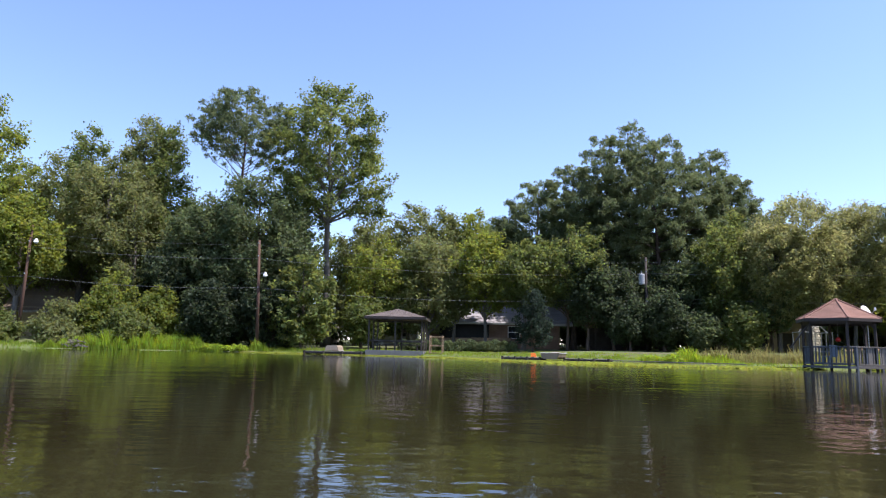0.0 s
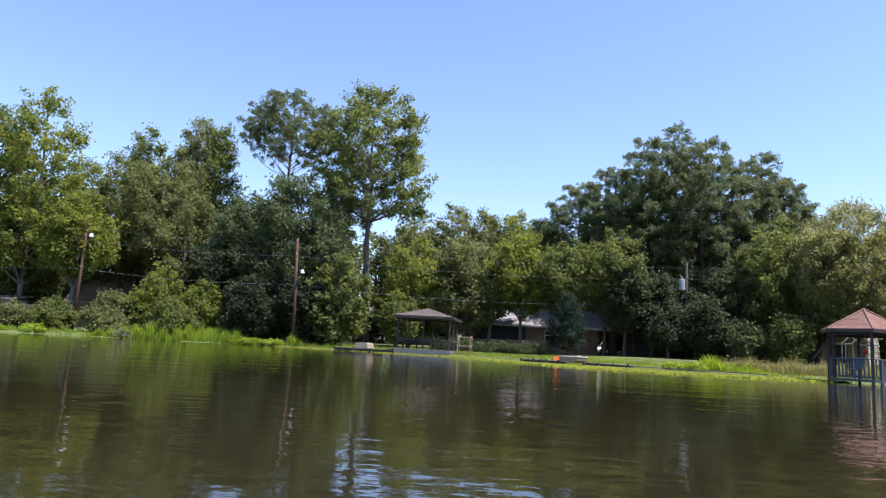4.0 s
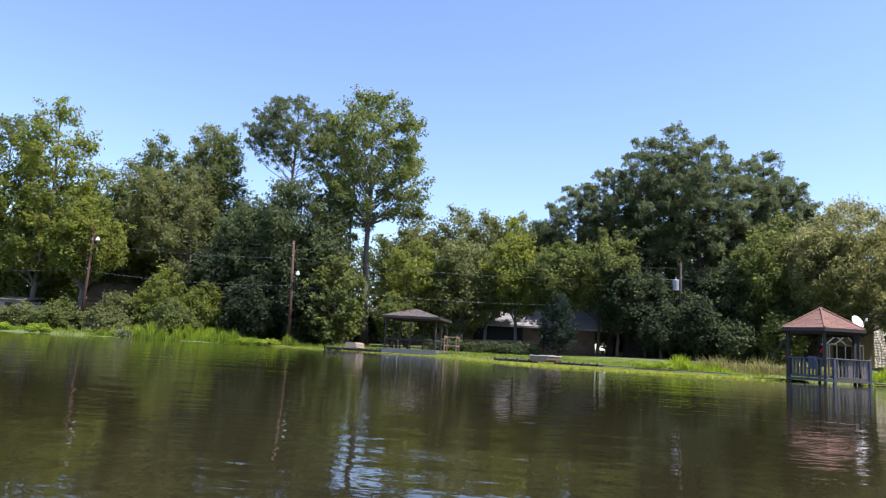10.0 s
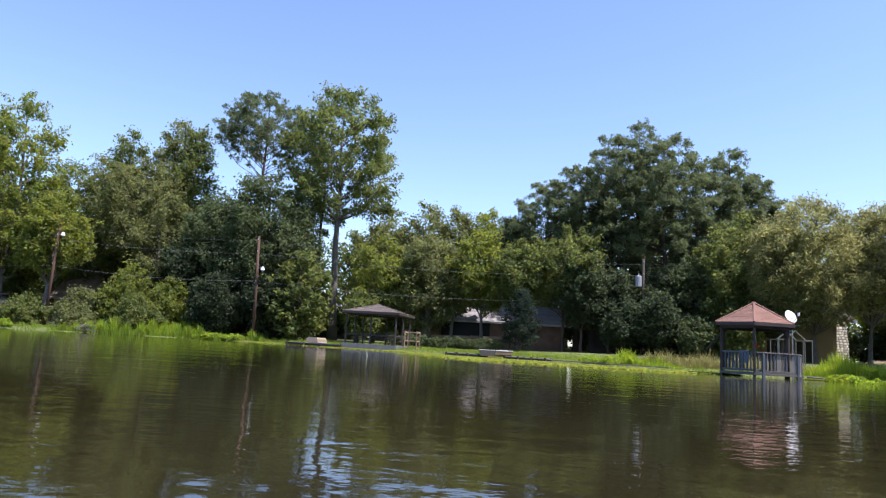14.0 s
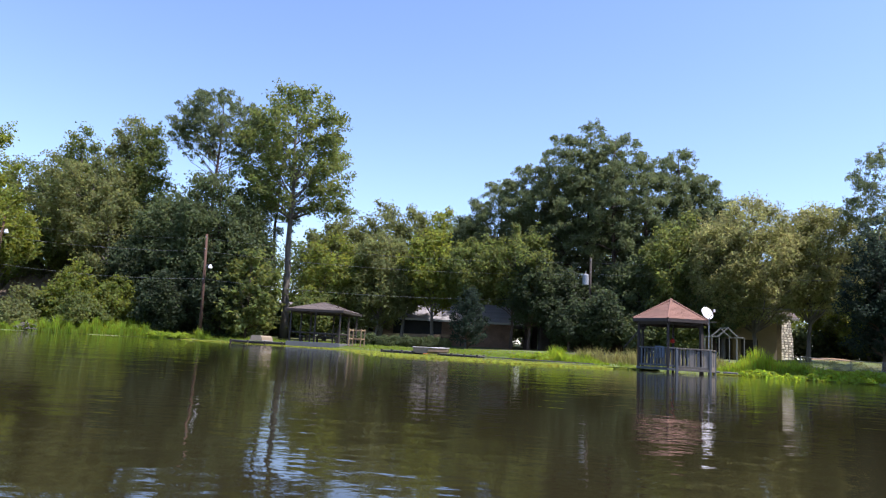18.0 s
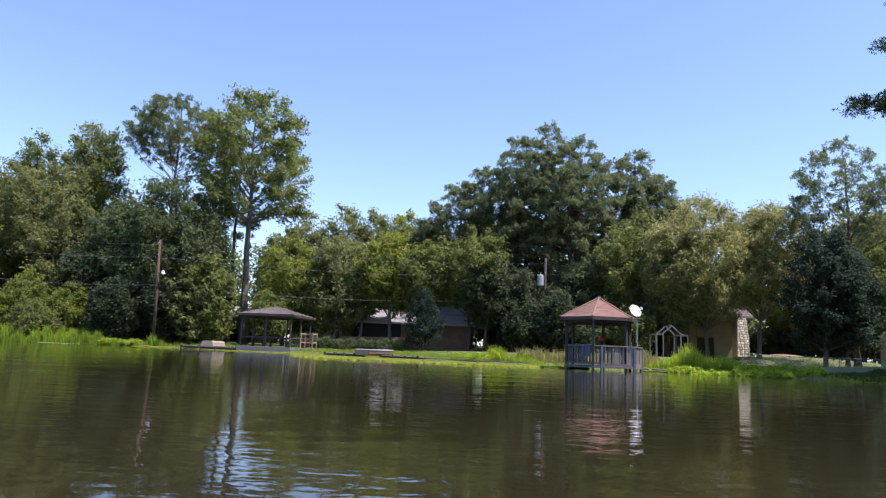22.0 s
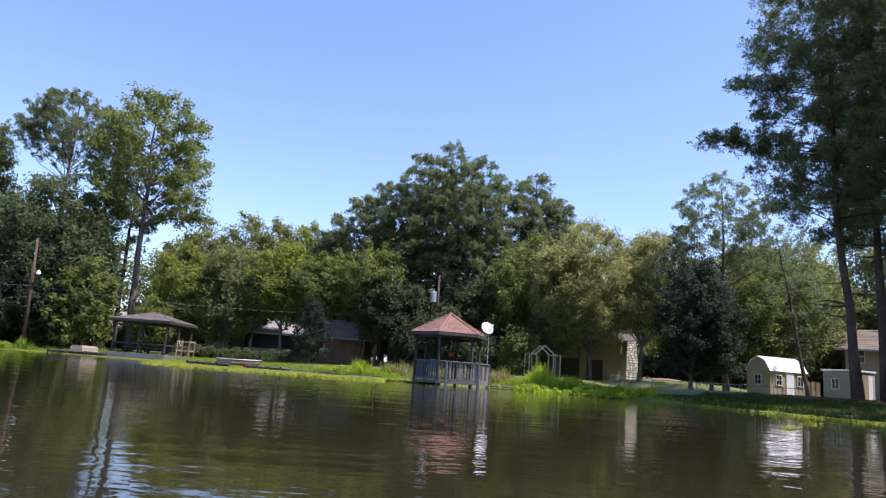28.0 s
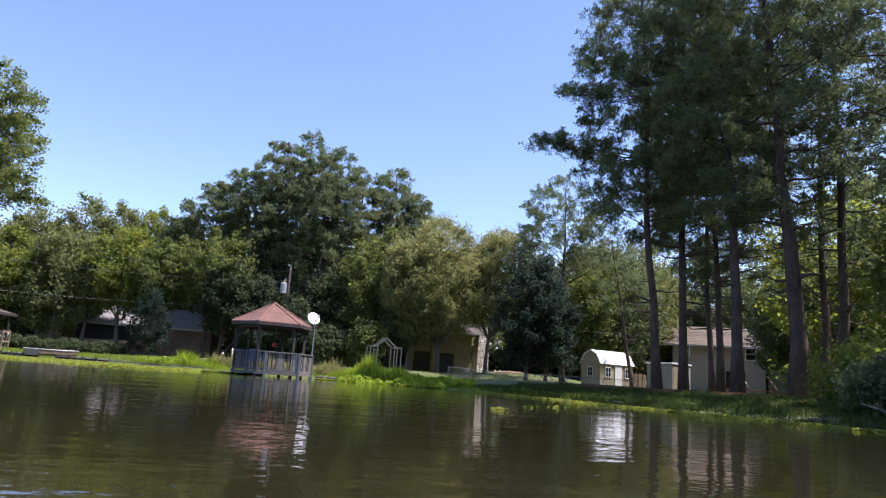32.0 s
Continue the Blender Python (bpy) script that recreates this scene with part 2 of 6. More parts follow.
# ---- building blocks ----
class Geo:
    """Collects vertices and faces for one mesh."""

    def __init__(self):
        self.v, self.f, self.n = [], [], 0

    def add(self, verts, faces):
        verts = np.asarray(verts, dtype=float).reshape(-1, 3)
        self.v.append(verts)
        self.f.extend(tuple(i + self.n for i in face) for face in faces)
        self.n += len(verts)
        return self

    def box(self, centre, size, turn=0.0, edge=0.008, tip=None):
        """A box with chamfered edges; turn about z in degrees; tip: a further rotation matrix."""
        h = np.array(size) / 2
        e = min(edge, *(h * 0.45))
        vs, key = [], {}
        for sx in (-1, 1):
            for sy in (-1, 1):
                for sz in (-1, 1):
                    s = np.array((sx, sy, sz))
                    for ax in range(3):
                        p = s * (h - e)
                        p[ax] = s[ax] * h[ax]
                        key[(sx, sy, sz, ax)] = len(vs)
                        vs.append(p)
        fs = []
        for ax in range(3):
            a, b = (ax + 1) % 3, (ax + 2) % 3
            for s in (-1, 1):
                ring = []
                for sa, sb in ((-1, -1), (1, -1), (1, 1), (-1, 1)):
                    c = [0, 0, 0]
                    c[ax], c[a], c[b] = s, sa, sb
                    ring.append(key[(*c, ax)])
                fs.append(ring if s > 0 else ring[::-1])
            for sa in (-1, 1):
                for sb in (-1, 1):
                    lo, hi = [0, 0, 0], [0, 0, 0]
                    lo[ax], hi[ax] = -1, 1
                    lo[a] = hi[a] = sa
                    lo[b] = hi[b] = sb
                    q = [key[(*lo, a)], key[(*hi, a)], key[(*hi, b)], key[(*lo, b)]]
                    fs.append(q if sa * sb < 0 else q[::-1])
        for sx in (-1, 1):
            for sy in (-1, 1):
                for sz in (-1, 1):
                    t = [key[(sx, sy, sz, k)] for k in range(3)]
                    fs.append(t if sx * sy * sz > 0 else t[::-1])
        c, s = math.cos(radians(turn)), math.sin(radians(turn))
        r = np.array(((c, -s, 0), (s, c, 0), (0, 0, 1)))
        if tip is not None:
            r = np.array(tip) @ r
        return self.add(np.array(vs) @ r.T + np.array(centre), fs)

    def beam(self, a, b, w, h, edge=0.006):
        """A squared timber from a to b, w wide and h high."""
        a, b = Vector(a), Vector(b)
        d = b - a
        m = d.to_track_quat("Y", "Z").to_matrix()
        return self.box((a + b) / 2, (w, d.length, h), 0, edge, m)

    def tube(self, path, radii, sides=8, caps=True):
        path = [Vector(p) for p in path]
        base, vs, fs = 0, [], []
        up = Vector((0.31, 0.95, 0.02)).normalized()
        for i, p in enumerate(path):
            d = (path[min(i + 1, len(path) - 1)] - path[max(i - 1, 0)]).normalized()
            u = d.cross(up)
            if u.length < 0.05:
                u = d.cross(Vector((1, 0, 0)))
            u.normalize()
            w = d.cross(u)
            for k in range(sides):
                a = 2 * math.pi * k / sides
                vs.append(p + (u * math.cos(a) + w * math.sin(a)) * radii[i])
        for i in range(len(path) - 1):
            for k in range(sides):
                k2 = (k + 1) % sides
                fs.append((i * sides + k, i * sides + k2, (i + 1) * sides + k2, (i + 1) * sides + k))
        if caps:
            fs.append(tuple(range(sides))[::-1])
            fs.append(tuple((len(path) - 1) * sides + k for k in range(sides)))
        return self.add([tuple(v) for v in vs], fs)

    def ring(self, sections):
        """Skin over equal closed sections (lists of points), capped at both ends."""
        k = len(sections[0])
        vs = [p for s in sections for p in s]
        fs = []
        for i in range(len(sections) - 1):
            for j in range(k):
                j2 = (j + 1) % k
                fs.append((i * k + j, i * k + j2, (i + 1) * k + j2, (i + 1) * k + j))
        fs.append(tuple(range(k))[::-1])
        fs.append(tuple((len(sections) - 1) * k + j for j in range(k)))
        return self.add(vs, fs)

    def slab(self, outline, z0, z1):
        """A flat slab over an outline of (x, y)."""
        return self.ring([[(x, y, z0) for x, y in outline], [(x, y, z1) for x, y in outline]])

    def plate(self, corners, thick):
        """A flat plate over 3 or 4 corners, with its thickness below them."""
        c = [Vector(p) for p in corners]
        n = (c[1] - c[0]).cross(c[2] - c[0]).normalized()
        if n.z < 0:
            n = -n
        return self.ring([[tuple(p - n * thick) for p in c], [tuple(p) for p in c]])

    def mesh(self, name):
        me = bpy.data.meshes.new(name)
        me.from_pydata(np.concatenate(self.v).tolist() if self.v else [], [], self.f)
        bm = bmesh.new()
        bm.from_mesh(me)
        if len(bm.faces) < 20000:
            bmesh.ops.recalc_face_normals(bm, faces=bm.faces)
        bm.to_mesh(me)
        bm.free()
        return me


def part(name, geo, material, parent, label="", smooth=False):
    """One mesh object under a thing or a part."""
    me = geo.mesh(name) if isinstance(geo, Geo) else geo
    if not me.materials:
        me.materials.append(material)
    if smooth:
        me.polygons.foreach_set("use_smooth", [True] * len(me.polygons))
    ob = new(name, me)
    ob.parent = parent
    if label:
        ob["label"] = label
    return ob


def thing(name, place, label, category, group="", kind="", turn=0.0):
    ob = new(name)
    ob.empty_display_size = 0.2
    ob.matrix_world = pose(*place, 0, 0, turn)
    return tagged(ob, label, category, group, kind)


def loose(name, verts, material, k):
    """A mesh of loose faces, k vertices each."""
    n = len(verts) // k
    me = bpy.data.meshes.new(name)
    me.vertices.add(k * n)
    me.vertices.foreach_set("co", np.ascontiguousarray(verts, dtype=np.float32).ravel())
    me.loops.add(k * n)
    me.loops.foreach_set("vertex_index", np.arange(k * n, dtype=np.int32))
    me.polygons.add(n)
    me.polygons.foreach_set("loop_start", np.arange(0, k * n, k, dtype=np.int32))
    me.update(calc_edges=True)
    me.materials.append(material)
    return me


def quads(name, verts, material):
    return loose(name, verts, material, 4)


def unit(a):
    return a / np.maximum(np.linalg.norm(a, axis=1, keepdims=True), 1e-9)


def leaf_quads(rng, pos, normal, length, width):
    """Folded, pointed leaves at pos that face about along normal."""
    n = len(pos)
    t = unit(np.cross(normal, rng.normal(size=(n, 3))))
    b = np.cross(normal, t)
    le = (length * rng.uniform(0.6, 1.3, n))[:, None]
    wi = (width * rng.uniform(0.7, 1.2, n))[:, None]
    fold = normal * (0.22 * wi)
    v = np.stack([pos - t * le * 0.5, pos + b * wi * 0.5 + fold, pos + t * le * 0.5, pos - b * wi * 0.5 + fold], 1)
    return v.reshape(-1, 3)


def clump_leaves(rng, centres, radii, flat, per, length, width, jitter=0.7):
    """Small three-cornered leaves in the outer shell of soft clumps."""
    k, per = len(centres), int(per * 1.8)
    d = unit(rng.normal(size=(k * per, 3)) + np.array((0, 0, 0.25)))
    c, r = np.repeat(centres, per, 0), np.repeat(radii, per)[:, None]
    p = c + d * r * np.array((1, 1, flat)) * (0.45 + 0.62 * rng.random((k * per, 1)) ** 0.6)
    nrm = unit(d + np.array((0, 0, 0.35)) + jitter * rng.normal(size=(k * per, 3)))
    t = unit(np.cross(nrm, rng.normal(size=p.shape)))
    b = np.cross(nrm, t)
    le = (0.74 * length * rng.uniform(0.6, 1.3, len(p)))[:, None]
    wi = (0.80 * width * rng.uniform(0.7, 1.2, len(p)))[:, None]
    return np.stack([p - t * le * 0.5, p + t * le * 0.5, p + b * wi + nrm * wi * 0.2], 1).reshape(-1, 3)


def profile_radius(profile, z):
    return np.interp(z, [p[0] for p in profile], [p[1] for p in profile])


def leaf_sprays(rng, tips, dirs, radii, per, length, width, flat=0.8, jitter=0.8):
    """Leaves in small sprays at the twig tips, each spray drawn out along its twig."""
    n = len(tips)
    d = unit(rng.normal(size=(n * per, 3)))
    r = np.repeat(radii, per)[:, None]
    axis = np.repeat(dirs, per, 0)
    off = d * rng.random((n * per, 1)) ** 0.45
    off = off + axis * np.sum(off * axis, 1, keepdims=True) * 0.7
    p = np.repeat(tips, per, 0) + off * r * np.array((1, 1, flat))
    nrm = unit(0.5 * d + np.array((0, 0, 0.65)) + jitter * rng.normal(size=p.shape))
    t = unit(np.cross(nrm, rng.normal(size=p.shape)))
    b = np.cross(nrm, t)
    le = (0.78 * length * rng.uniform(0.55, 1.3, len(p)))[:, None]
    wi = (0.85 * width * rng.uniform(0.7, 1.2, len(p)))[:, None]
    return np.stack([p - t * le * 0.5, p + t * le * 0.5, p + b * wi + nrm * wi * 0.25], 1).reshape(-1, 3)


def needle_tufts(rng, tips, dirs, radii, per, length, width, flat=0.7, tufts=4):
    """Fans of needles that radiate from a few tufts round each twig tip."""
    tufts = tufts + 4 * (per > 100)
    n, k = len(tips), max(3, per // tufts)
    off = unit(rng.normal(size=(n * tufts, 3)) + 0.5 * np.repeat(dirs, tufts, 0)) * rng.uniform(0.25, 0.95, (n * tufts, 1))
    c = np.repeat(tips, tufts, 0) + off * np.repeat(radii, tufts)[:, None] * np.array((1, 1, flat))
    axis = unit(np.repeat(dirs, tufts, 0) * 0.7 + np.array((0, 0, 0.75)) + 0.5 * rng.normal(size=c.shape))
    d = unit(rng.normal(size=(len(c) * k, 3)) + 0.55 * np.repeat(axis, k, 0))
    s = unit(np.cross(d, rng.normal(size=d.shape)))
    le = (length * rng.uniform(0.65, 1.15, len(d)))[:, None]
    wi = (width * rng.uniform(0.6, 1.2, len(d)))[:, None]
    p = np.repeat(c, k, 0)
    return np.stack([p + d * le * 0.08, p + d * le + s * wi * 0.5, p + d * le * 0.92 - s * wi * 0.5], 1).reshape(-1, 3)


def grow(name, place, profile, leafage, bark, label, seed, limbs=26, twigs=10, clump=0.55, per=40, size=(0.30, 0.20), trunk=0.25, top=None, lean=(0, 0),
         kind_of="broadleaf", flat=None, group="", fork=None, bare=0, jitter=0.8, category="tree", rise=None, extra=(), ragged=0.22, wander=0.35, fill=0.8):
    """A tree: a tapered trunk, limbs that branch into twigs, and a spray of leaves or needles at every twig; profile: (height, radius) pairs."""
    rng = np.random.default_rng(seed)
    t = thing(name, place, label, category, group)
    pine = kind_of == "pine"
    flat = flat or (0.62 if pine else 0.85)
    height = profile[-1][0]
    top = top or height * (0.97 if pine else 0.9)
    fork = fork if fork is not None else profile[0][0] * (0.9 if pine else 0.6) + 0.4
    off = lambda z: np.stack([lean[0] * (z / height) ** 1.3, lean[1] * (z / height) ** 1.3], -1)
    n = 11
    wob = np.cumsum(rng.normal(0, trunk * wander, (n, 2)), 0)
    wob -= wob[0]
    zz = np.linspace(-0.3, top, n)
    spine = np.column_stack([off(np.maximum(zz, 0.01)) + wob, zz])
    rad = trunk * (1 - 0.86 * np.linspace(0, 1, n) ** 1.1)
    rad[0] *= 1.45
    rad[1] *= 1.05
    part("trunk", Geo().tube(spine.tolist(), rad.tolist(), 10), bark, t, smooth=True)
    axis_at = lambda z: np.array([np.interp(z, zz, spine[:, j]) for j in range(2)])
    # limb ends spread over the crown
    zs = np.linspace(profile[0][0], height, 240)
    cdf = np.cumsum(profile_radius(profile, zs) + 0.2)
    hz = np.interp((np.arange(limbs) + rng.random(limbs)) / limbs * cdf[-1], cdf, zs)
    az = rng.uniform(0, 6.28) + 2.39996 * np.arange(limbs) + rng.normal(0, 0.25, limbs)
    reach = np.maximum(0.25, profile_radius(profile, hz) * rng.uniform(1 - ragged * 1.3, 1 + ragged * 0.6, limbs))
    ends = [np.array((*(axis_at(z) + r * np.array((math.cos(a), math.sin(a)))), z)) for z, a, r in zip(hz, az, reach)] + [np.array(e, dtype=float) for e in extra]
    mean = max(0.5, float(reach.mean()))
    tips, dirs = [], []
    for i, e in enumerate(ends + [None] * bare):
        dead = e is None
        if dead:
            z = rng.uniform(profile[0][0] * 0.5, profile[0][0] * 1.1)
            a, r = rng.uniform(0, 6.28), rng.uniform(0.7, 2.0)
            e = np.array((*(axis_at(z) + r * np.array((math.cos(a), math.sin(a)))), z + rng.uniform(-0.2, 0.3)))
        out = max(0.2, math.hypot(*(e[:2] - axis_at(e[2]))))
        up = rise if rise is not None else ((0.12 + 0.35 * max(0, e[2] / height - 0.6)) if pine else 0.8)
        z0 = min(max(e[2] - out * up * rng.uniform(0.7, 1.25) - (0.1 if pine else 0.3), min(fork, e[2] - 0.05)), top * 0.985)
        s = np.array((*axis_at(z0), z0))
        r0 = max(0.02, float(np.interp(z0, zz, rad)) * (0.34 if pine else 0.5))
        mid = s + (e - s) * 0.5 + np.array((0, 0, out * (-0.04 if pine else 0.10))) + rng.normal(0, 0.05 * out + 0.03, 3)
        q1 = s + (mid - s) * 0.5 + rng.normal(0, 0.02 * out, 3)
        q3 = mid + (e - mid) * 0.5 + rng.normal(0, 0.03 * out, 3)
        path = np.array([s, q1, mid, q3, e])
        g = Geo().tube(path.tolist(), [r0, r0 * 0.75, r0 * 0.52, r0 * 0.32, 0.010], 6, False)
        fwd = (e - s) / max(0.1, np.linalg.norm(e - s))
        side = np.cross(fwd, (0, 0, 1.0))
        side /= max(0.1, np.linalg.norm(side))
        count = 3 if dead else max(3, int(round(0.62 * twigs * min(1.8, out / mean) ** 0.8)))
        for j in range(count):
            u = 1.0 if j == 0 else 0.28 + 0.72 * rng.random() ** 0.7
            o = np.array([np.interp(u * 4, range(5), path[:, k]) for k in range(3)])
            d = fwd * rng.uniform(0.25, 1.0) + side * rng.uniform(-1, 1) * (1.1 if pine else 0.9) + np.array((0, 0, rng.uniform(0.0, 0.45) if pine else rng.uniform(-0.15, 0.85)))
            d /= np.linalg.norm(d)
            tip = o + d * (0.22 + 0.34 * out * (1.08 - u)) * rng.uniform(0.6, 1.25)
            g.tube([o, (o + tip) / 2 + rng.normal(0, 0.03, 3), tip], [max(0.012, r0 * 0.22), max(0.009, r0 * 0.14), 0.005], 3, False)
            if not dead:
                tips.append(tip)
                dirs.append(d)
        part("limb", g, bark, t, smooth=True)
    # finer twigs fill the crown between the limbs, with gaps left open
    m = int(len(tips) * fill)
    fz = np.interp(rng.random(m) * cdf[-1], cdf, zs)
    fa = rng.uniform(0, 6.283, m)
    p1, p2, p3 = rng.uniform(0, 6.28, 3)
    lobes = 1 + ragged * (0.6 * np.sin(3 * fa + fz * 0.8 + p1) + 0.5 * np.sin(5 * fa - fz * 1.2 + p2))
    fr = profile_radius(profile, fz) * lobes * rng.uniform(0.12, 1.0, m) ** 0.4
    more = np.column_stack([fr * np.cos(fa), fr * np.sin(fa), fz + rng.normal(0, 0.15, m)])
    hole = np.sin(more[:, 0] * 1.3 + p1) + np.sin(more[:, 1] * 1.3 + p2) + np.sin(more[:, 2] * (2.6 if pine else 1.5) + p3)
    out_dir = unit(np.column_stack([np.cos(fa), np.sin(fa), np.full(m, 0.35 if pine else 0.6)]) + 0.4 * rng.normal(size=(m, 3)))
    more[:, :2] += np.array([axis_at(z) for z in fz]).reshape(-1, 2)
    keep = hole > -0.9
    tips, dirs = np.concatenate([np.array(tips), more[keep]]), np.concatenate([np.array(dirs), out_dir[keep]])
    radii = clump * rng.uniform(0.6, 1.3, len(tips))
    make = needle_tufts if pine else leaf_sprays
    v = make(rng, tips, dirs, radii, per, size[0], size[1], flat) if pine else make(rng, tips, dirs, radii, int(per * 0.82), size[0] * 1.08, size[1] * 1.08, flat, jitter)
    part("crown", loose("crown", v, leafage, 3), leafage, t)
    return t


def bush(name, place, rx, ry, h, leafage, label, seed, clumps=26, clump=0.55, per=70, size=(0.22, 0.14), group="", turn=0.0):
    """A shrub: stems from the ground and a low crown of leaves."""
    rng = np.random.default_rng(seed)
    t = thing(name, place, label, "shrub", group, turn=turn)
    d = unit(rng.normal(size=(clumps, 3)))
    d[:, 2] = np.abs(d[:, 2])
    c = d * np.array((rx, ry, h * 0.8)) * rng.uniform(0.55, 1.0, (clumps, 1)) + np.array((0, 0, h * 0.12))
    g = Geo()
    for e in c[: max(6, clumps // 4)]:
        s = np.array((e[0] * 0.15, e[1] * 0.15, -0.15))
        m = s + (e - s) * 0.5 + np.array((0, 0, h * 0.1))
        g.tube([s, m, e], [0.035, 0.025, 0.008], 5, False)
    part("woody_base", g, BARK, t, smooth=True)
    part("crown", loose("crown", clump_leaves(rng, c, clump * rng.uniform(0.7, 1.2, clumps), 0.85, per, *size), leafage, 3), leafage, t)
    return t


def blades(rng, xs, ys, zs, height, width, bend=0.35):
    """Upright tapering blades of grass or reed, two quads each."""
    n = len(xs)
    base = np.stack([xs, ys, zs], 1)
    a = rng.uniform(0, 2 * math.pi, n)
    side = np.stack([np.cos(a), np.sin(a), np.zeros(n)], 1)
    lean_to = rng.normal(0, 1, (n, 3)) * np.array((1, 1, 0))
    h = (height * rng.uniform(0.55, 1.15, n))[:, None] if np.isscalar(height) else (height * rng.uniform(0.6, 1.15, n))[:, None]
    mid = base + np.array((0, 0, 1)) * h * 0.55 + lean_to * h * bend * 0.15
    tip = base + np.array((0, 0, 1)) * h + lean_to * h * bend * 0.45
    w = width * rng.uniform(0.7, 1.3, (n, 1))
    lower = np.stack([base - side * w * 0.4, base + side * w * 0.4, mid + side * w * 0.5, mid - side * w * 0.5], 1)
    upper = np.stack([mid - side * w * 0.5, mid + side * w * 0.5, tip + side * w * 0.06, tip - side * w * 0.06], 1)
    return np.concatenate([lower.reshape(-1, 3), upper.reshape(-1, 3)])


# ---- the lie of the land ----
SHORE = [(-150, 18), (-90, 26), (-50, 38), (-36, 44), (-28, 49), (-20, 54), (-14, 54.5), (-9, 52.3), (-4, 50.3), (0, 48), (4, 45.2), (8, 42), (12, 39),
         (16, 36.2), (19.5, 34.6), (22, 33.6), (24.5, 32.6), (27, 30.4), (28.9, 27), (30.0, 22), (31.1, 17.5), (33.4, 13.2), (38, 4), (46, -12), (50, -40),
         (20, -75), (-60, -80), (-150, -60)]
_SA = np.array(SHORE, dtype=float)
_SB = np.roll(_SA, -1, 0)


def shore_distance(x, y):
    """Metres from the waterline: positive on land, negative on the pond."""
    p = np.stack([np.ravel(x), np.ravel(y)], 1).astype(float)
    best = np.full(len(p), 1e9)
    inside = np.zeros(len(p), bool)
    for a, b in zip(_SA, _SB):
        e = b - a
        k = np.clip(((p - a) @ e) / (e @ e), 0, 1)
        best = np.minimum(best, np.hypot(*(p - a - k[:, None] * e).T))
        hit = (a[1] > p[:, 1]) != (b[1] > p[:, 1])
        with np.errstate(divide="ignore", invalid="ignore"):
            inside ^= hit & (p[:, 0] < (b[0] - a[0]) * (p[:, 1] - a[1]) / (b[1] - a[1]) + a[0])
    return np.where(inside, -best, best).reshape(np.shape(x))


def land_height(x, y):
    x, y = np.asarray(x, float), np.asarray(y, float)
    d = shore_distance(x, y)
    d = d + 0.16 * np.sin(x * 0.9 + 0.4 * y) * np.exp(-np.abs(d) * 0.2) + 0.10 * np.sin(x * 2.3 - y * 1.7) * np.exp(-np.abs(d) * 0.3)
    right = np.clip((x - 27) / 6, 0, 1)
    rise = np.interp(d, [-30, -4, -0.6, 0.0, 0.5, 2.0, 6.0, 20.0, 60.0, 400], [-2.0, -1.2, -0.3, -0.02, 0.12, 0.22, 0.38, 0.85, 1.9, 6])
    bank = np.interp(d, [-30, -4, -0.6, 0.0, 0.5, 2.0, 6.0, 20.0, 60.0, 400], [-2.0, -1.2, -0.3, -0.02, 0.12, 0.30, 0.66, 0.72, 1.2, 6])
    lawn = 1 - 0.45 * np.clip((y - 35) / 6, 0, 1) * np.clip((56 - y) / 5, 0, 1)
    terrace = 0.5 * np.exp(-((x - 39.5) / 6.0) ** 4 - ((y - 62.0) / 5.0) ** 2)
    return terrace + rise * (1 - right) + bank * right * np.where(d > 0, lawn, 1) + 0.05 * np.sin(x * 0.35) * np.sin(y * 0.31) * np.clip(d / 4, 0, 1)


def gz(x, y):
    return float(land_height(np.array([x]), np.array([y]))[0])


def sheet(name, xs, ys, height, material):
    gx, gy = np.meshgrid(xs, ys)
    v = np.stack([gx, gy, height(gx, gy)], -1).reshape(-1, 3)
    i = np.arange(len(v)).reshape(len(ys), len(xs))
    f = np.stack([i[:-1, :-1], i[:-1, 1:], i[1:, 1:], i[1:, :-1]], -1).reshape(-1, 4)
    me = bpy.data.meshes.new(name)
    me.from_pydata(v.tolist(), [], f.tolist())
    me.polygons.foreach_set("use_smooth", [True] * len(me.polygons))
    me.materials.append(material)
    return new(name, me)


def spaced(lo, hi, a, b, step):
    """Even steps from a to b, growing outwards to lo and hi."""
    mid = list(np.arange(a, b + 1e-6, step))
    out, s, left, right = [], step, mid[0], mid[-1]
    while left > lo or right < hi:
        s *= 1.35
        left, right = max(lo, left - s), min(hi, right + s)
        out.append((left, right))
    return np.array(sorted({round(q, 4) for q in mid + [p for pair in out for p in pair]}))


ground = tagged(sheet("ground", spaced(-2500, 2500, -62, 58, 0.8), spaced(-2500, 2500, -6, 74, 0.8), land_height, LAWN),
                "lawn and leaf litter sloping gently down to the pond", "ground", kind="structure")
water = tagged(sheet("water", np.linspace(-170, 60, 40), np.linspace(-90, 62, 30), lambda x, y: np.zeros_like(x), WATER),
               "brown-green pond water with small ripples", "water", kind="structure")


# ---- trees: the far shore ----
def at(x, y, dz=0.0):
    return (x, y, gz(x, y) + dz)


ROUND = ((0.0, 0.55), (0.25, 0.92), (0.5, 1.0), (0.72, 0.86), (0.9, 0.52), (1.0, 0.12))
PLUME = ((0.0, 0.7), (0.3, 1.0), (0.6, 0.9), (0.82, 0.62), (0.94, 0.36), (1.0, 0.08))
LOBLOLLY = ((0.0, 0.5), (0.22, 0.85), (0.5, 1.0), (0.72, 0.92), (0.86, 0.70), (0.95, 0.44), (1.0, 0.12))


